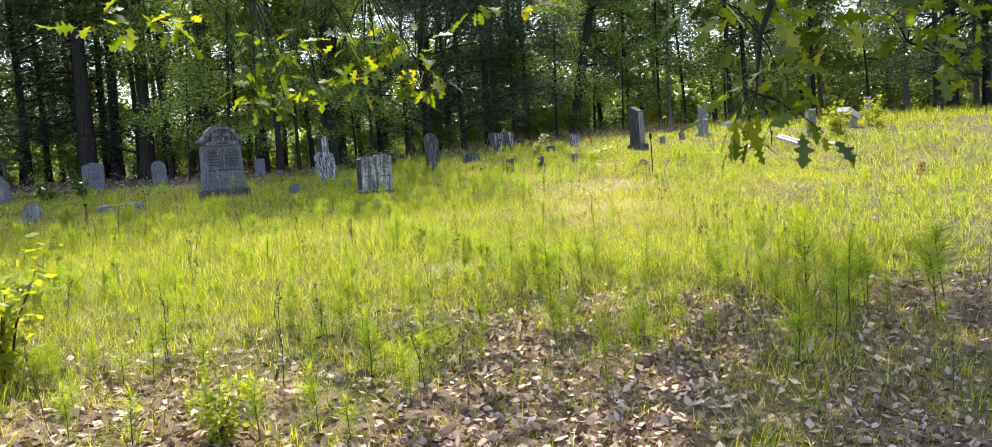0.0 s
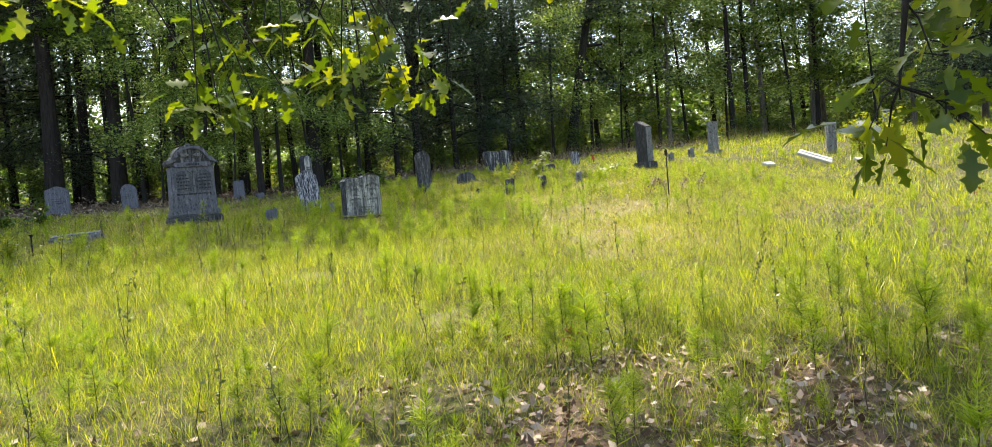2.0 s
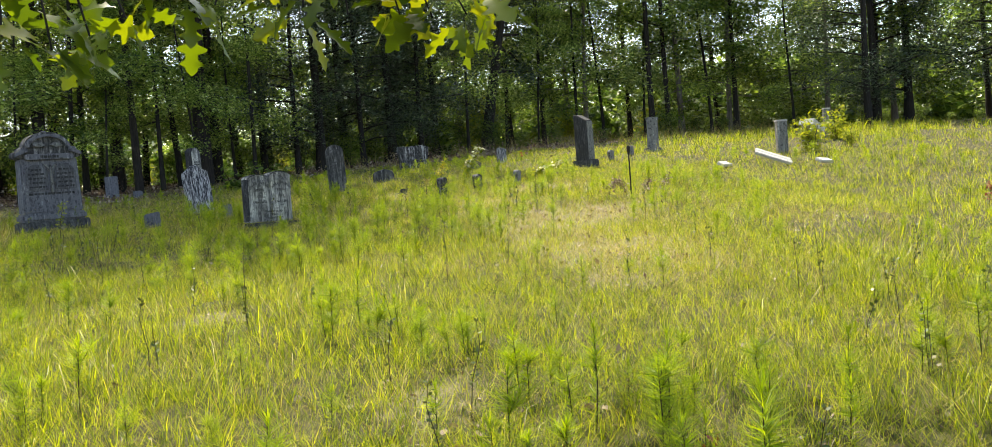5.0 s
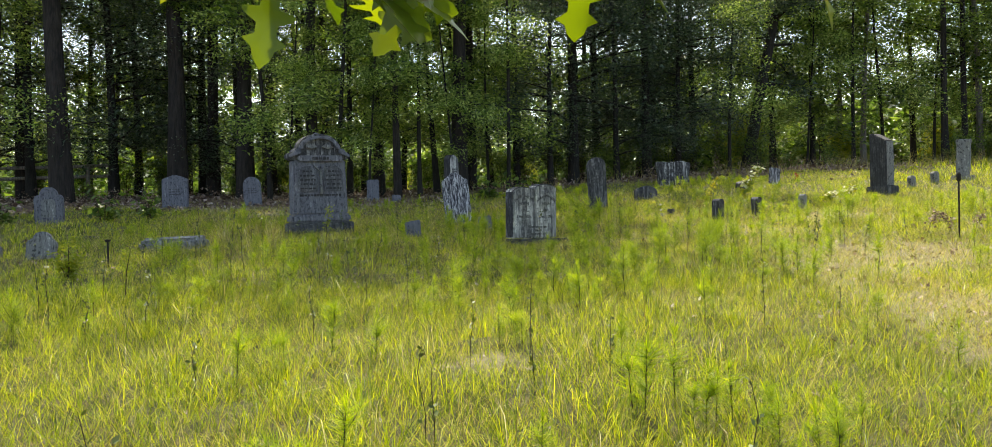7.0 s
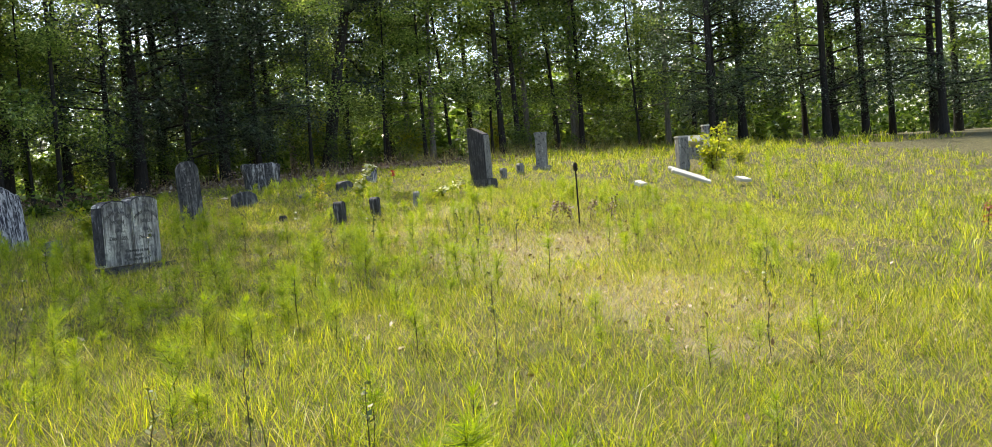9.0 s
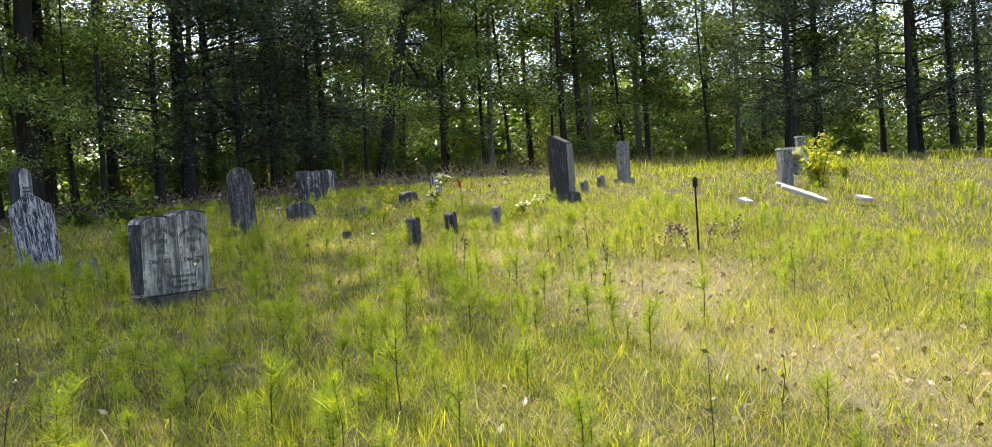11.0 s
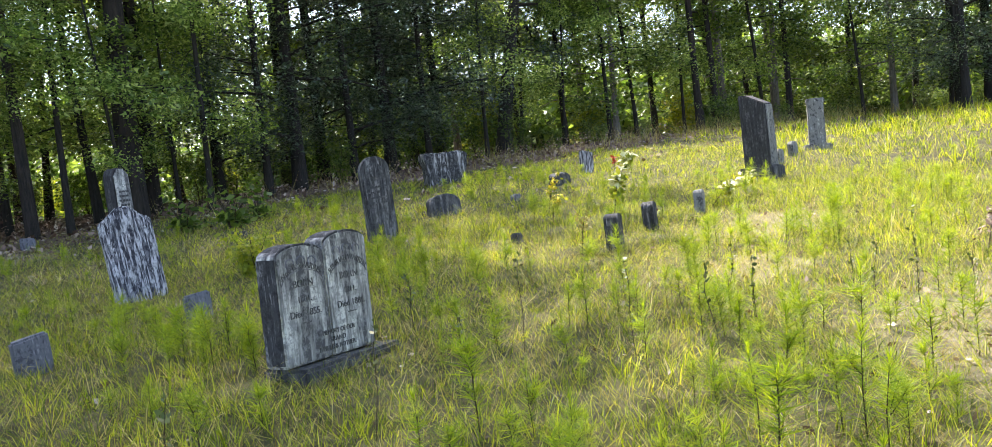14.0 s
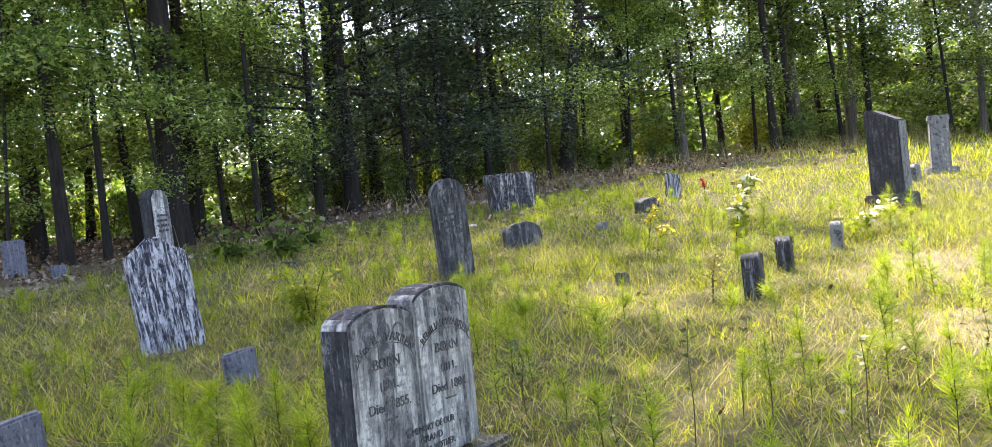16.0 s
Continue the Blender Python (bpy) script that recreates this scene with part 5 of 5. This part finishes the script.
for k, (x, y, turn, sc) in enumerate(far_weeds):
    lv, (sv, sq) = PLUMES[k % len(PLUMES)]
    c_, s_ = sc * math.cos(turn), sc * math.sin(turn)
    rot = np.array([[c_, -s_, 0], [s_, c_, 0], [0, 0, sc]])
    base = np.array([x, y, gz(x, y)])
    fv.append(lv @ rot.T + base)
    b = len(sv_all)
    sv_all += (np.array(sv) @ rot.T + base).tolist()
    sq_all += [tuple(i + b for i in f) for f in sq]
fv = np.concatenate(fv)
fen = fast_mesh("feathery_weeds", fv, np.arange(len(fv)), np.full(len(fv) // 3, 3), FENNEL)
tagged(fen, "feathery soft-green weeds standing in the meadow", "weeds", kind="stuff")
fst = mesh_object("weed_stems", sv_all, sq_all, STEM)
tagged(fst, "thin dark stems of the feathery weeds", "weeds", kind="stuff")


def stalk(x, y, h, seed):
    """A tall bare weed stalk with a few small upright leaves."""
    r_ = np.random.default_rng(seed)
    e = empty("dry_stalk", pose(x, y, gz(x, y), r_.normal() * 6, r_.normal() * 6, r_.random() * 360))
    pts = [(0, 0, -0.02), (0.02 * h, 0, h * 0.4), (-0.02 * h, 0.02, h * 0.75), (0.03 * h, 0.01, h)]
    v, q = tube(pts, [0.0027, 0.0023, 0.0019, 0.001], 5)
    mesh_object("stem", v, q, STEM, e)
    s_ = r_.uniform(0.3, 1.0, 12)
    c = np.stack([np.interp(s_, (0, 0.4, 0.75, 1), [p_[i] for p_ in pts]) for i in range(3)], 1)
    fast_mesh("leaves", *leaf_cloud(c, 2, 0.012, 0.026, 0.6, r_, -0.6), WEED_STEM, e)
    return tagged(e, "thin dark upright weed stalk in the meadow", "weed", "dry stalks in the meadow")


for k in range(115):
    stalk(rs.uniform(-3.5, 6.5), rs.uniform(4.0, 17.5), rs.uniform(0.3, 0.62), 300 + k)

# dead leaves and twigs on bare ground at the start and under the trees
n = 76000
lx, ly = np.clip(rs.normal(0.8, 3.2, n), -9, 10), rs.uniform(0.0, 8.2, n)
ok = rs.random(n) < np.clip(1.15 - keep_clear(lx, ly) * 1.15, 0, 1)
lx, ly = lx[ok], ly[ok]
c1 = np.stack([lx, ly, ground_z(lx, ly) + 0.015], 1)
n = 42000
mx_, my_ = rs.uniform(-5.5, 9, n), rs.uniform(7, 27, n)
ok = rs.random(n) < np.clip(1.02 - keep_clear(mx_, my_), 0.05, 1) * 0.8
c3 = np.stack([mx_[ok], my_[ok], ground_z(mx_[ok], my_[ok]) + 0.012], 1)
n = 15000
wx_, wy_ = rs.uniform(-13, 18, n), rs.uniform(24.8, 33, n)
ok = rs.random(n) < np.clip(1.1 - keep_clear(wx_, wy_), 0, 1)
c2 = np.stack([wx_[ok], wy_[ok], ground_z(wx_[ok], wy_[ok]) + 0.02], 1)
brush = np.stack([rs.uniform(-12, 16, 1300), rs.uniform(28.6, 32.0, 1300), np.zeros(1300)], 1)
brush[:, 1] += 0.14 * np.clip(brush[:, 0], 0, 30)
brush[:, 2] = ground_z(brush[:, 0], brush[:, 1]) + 0.04 + 0.3 * rs.random(1300) ** 2
lit = fast_mesh("leaf_litter", *merged([leaf_cloud(c3, 1, 0.04, 0.05, 0.15, rs, 0.0), leaf_cloud(brush, 5, 0.14, 0.06, 0.5, rs, 0.1), leaf_cloud(c1, 1, 0.03, 0.055, 0.2, rs, 0.0), leaf_cloud(c2, 1, 0.05, 0.10, 0.2, rs, 0.0)]), LITTER)
tagged(lit, "dry brown fallen oak leaves on bare soil", "leaf litter", kind="stuff")


def twig(x, y, ln, turn, r, lab="dead grey-brown stick lying on the leaf litter"):
    e = empty("fallen_stick", pose(x, y, gz(x, y) + r + 0.01, 0, 0, turn))
    v, q = tube([(-ln / 2, 0, 0), (-ln * 0.1, ln * 0.04, 0.02), (ln * 0.25, -ln * 0.02, 0.015), (ln / 2, ln * 0.05, 0.0)], [r, r * 0.85, r * 0.6, r * 0.25], 6, 0.1)
    mesh_object("stick", v, q, BARK_PALE, e)
    v, q = tube([(ln * 0.1, 0, 0.01), (ln * 0.25, ln * 0.13, 0.04)], [r * 0.5, r * 0.2], 5)
    mesh_object("side_twig", v, q, BARK_PALE, e)
    return tagged(e, lab, "stick", "fallen sticks")


for x, y, ln, turn, r in ((-1.2, 3.6, 0.7, 20, 0.010), (1.1, 2.9, 0.8, -50, 0.009), (0.55, 3.1, 0.6, 12, 0.007), (-0.6, 3.1, 0.5, 60, 0.006), (1.9, 3.5, 0.5, -20, 0.008)):
    twig(x, y, ln, turn, r)


# flowering and pale-leaved sprays and other single plants
def leafy_spray(name, x, y, h, lean_x, lean_y, mat, lab, n, size, seed, leafmat=LEAF_BRIGHT):
    rs_ = np.random.default_rng(seed)
    e = empty(name, pose(x, y, gz(x, y)))
    pts = [(0, 0, -0.02), (lean_x * 0.3, lean_y * 0.3, h * 0.55), (lean_x, lean_y, h)]
    v, q = tube(pts, [0.006, 0.005, 0.002], 5)
    mesh_object("stem", v, q, STEM, e)
    s = rs_.uniform(0.35, 1.0, n)
    c = np.stack([np.interp(s, (0, 0.55, 1), [p[i] for p in pts]) for i in range(3)], 1)
    fast_mesh("leaves", *leaf_cloud(c, 4, 0.08, size, 0.7, rs_), leafmat, e)
    fast_mesh("bloom_leaf_tip", *leaf_cloud(c[s > 0.55] + np.array([0, 0, 0.02]), 5, 0.06, size * 0.9, 0.6, rs_), mat, e)
    return tagged(e, lab, "flowering plant")


# the cream tips of these two are leaves, their back light painted in
leafy_spray("leafy_spray", 5.65, 19.9, 0.75, 0.5, 0.3, BACKLIT_LEAF, "arching spray with tips painted cream as backlit leaves", 34, 0.08, 81)
leafy_spray("leafy_spray", 7.0, 19.9, 0.3, 0.75, 0.1, BACKLIT_LEAF, "low arching spray with tips painted cream as backlit leaves", 26, 0.07, 82)
leafy_spray("goldenrod", 5.6, 21.2, 0.5, 0.15, -0.1, YELLOW, "small weed with bright yellow flower head", 14, 0.05, 83)
leafy_spray("pale_weed", -1.05, 17.6, 0.55, 0.08, 0.0, LEAF_BRIGHT, "tall weed with pale yellow-green flower heads", 22, 0.03, 86)
leafy_spray("pale_weed", -2.4, 13.6, 0.45, 0.06, 0.0, LEAF_BRIGHT, "tall weed with pale yellow-green flower heads", 20, 0.03, 89)
leafy_spray("goldenrod", 5.3, 20.6, 0.3, 0.1, 0.0, YELLOW, "low weed with yellow flowers", 8, 0.05, 84)
leafy_spray("withered_weed", 4.55, 18.8, 0.35, 0.1, 0.05, STRAW, "withered yellow-brown weed beside a footstone", 9, 0.045, 85, STRAW)
for k, (x, y, lean_) in enumerate(((6.85, 16.5, 0.2), (7.15, 16.4, -0.15), (7.4, 16.35, 0.2), (7.7, 16.25, 0.15))):
    leafy_spray("withered_weed", x, y, 0.30, lean_, 0.05, LITTER, "withered brown weed at the foot of the stake", 18, 0.035, 186 + k, LITTER)
leafy_spray("withered_weed", 2.0, 7.1, 0.22, 0.03, 0.0, RUST_LEAF, "small rust-red withered weed in the meadow", 10, 0.035, 87, RUST_LEAF)
leafy_spray("withered_weed", 10.2, 12.5, 0.4, 0.1, 0.0, RUST_LEAF, "rust-red withered weed in the meadow", 9, 0.05, 88, RUST_LEAF)


def keepsake(x, y):
    """A small red cloth flower on a wire beside a stone."""
    e = empty("cloth_flower", pose(x, y, gz(x, y)))
    v, q = tube([(0, 0, -0.02), (0.01, 0, 0.12), (0.0, 0, 0.22)], [0.006, 0.006, 0.004], 6)
    mesh_object("wire_stem", v, q, STEM, e)
    rs_ = np.random.default_rng(91)
    c = np.stack([np.zeros(16), np.zeros(16), rs_.uniform(0.10, 0.24, 16)], 1)
    fast_mesh("petals", *leaf_cloud(c, 4, 0.03, 0.045, 0.8, rs_), RED_CLOTH, e)
    return tagged(e, "small red cloth flower stuck in grass by a stone", "artificial flower")


keepsake(8.85, 24.5)
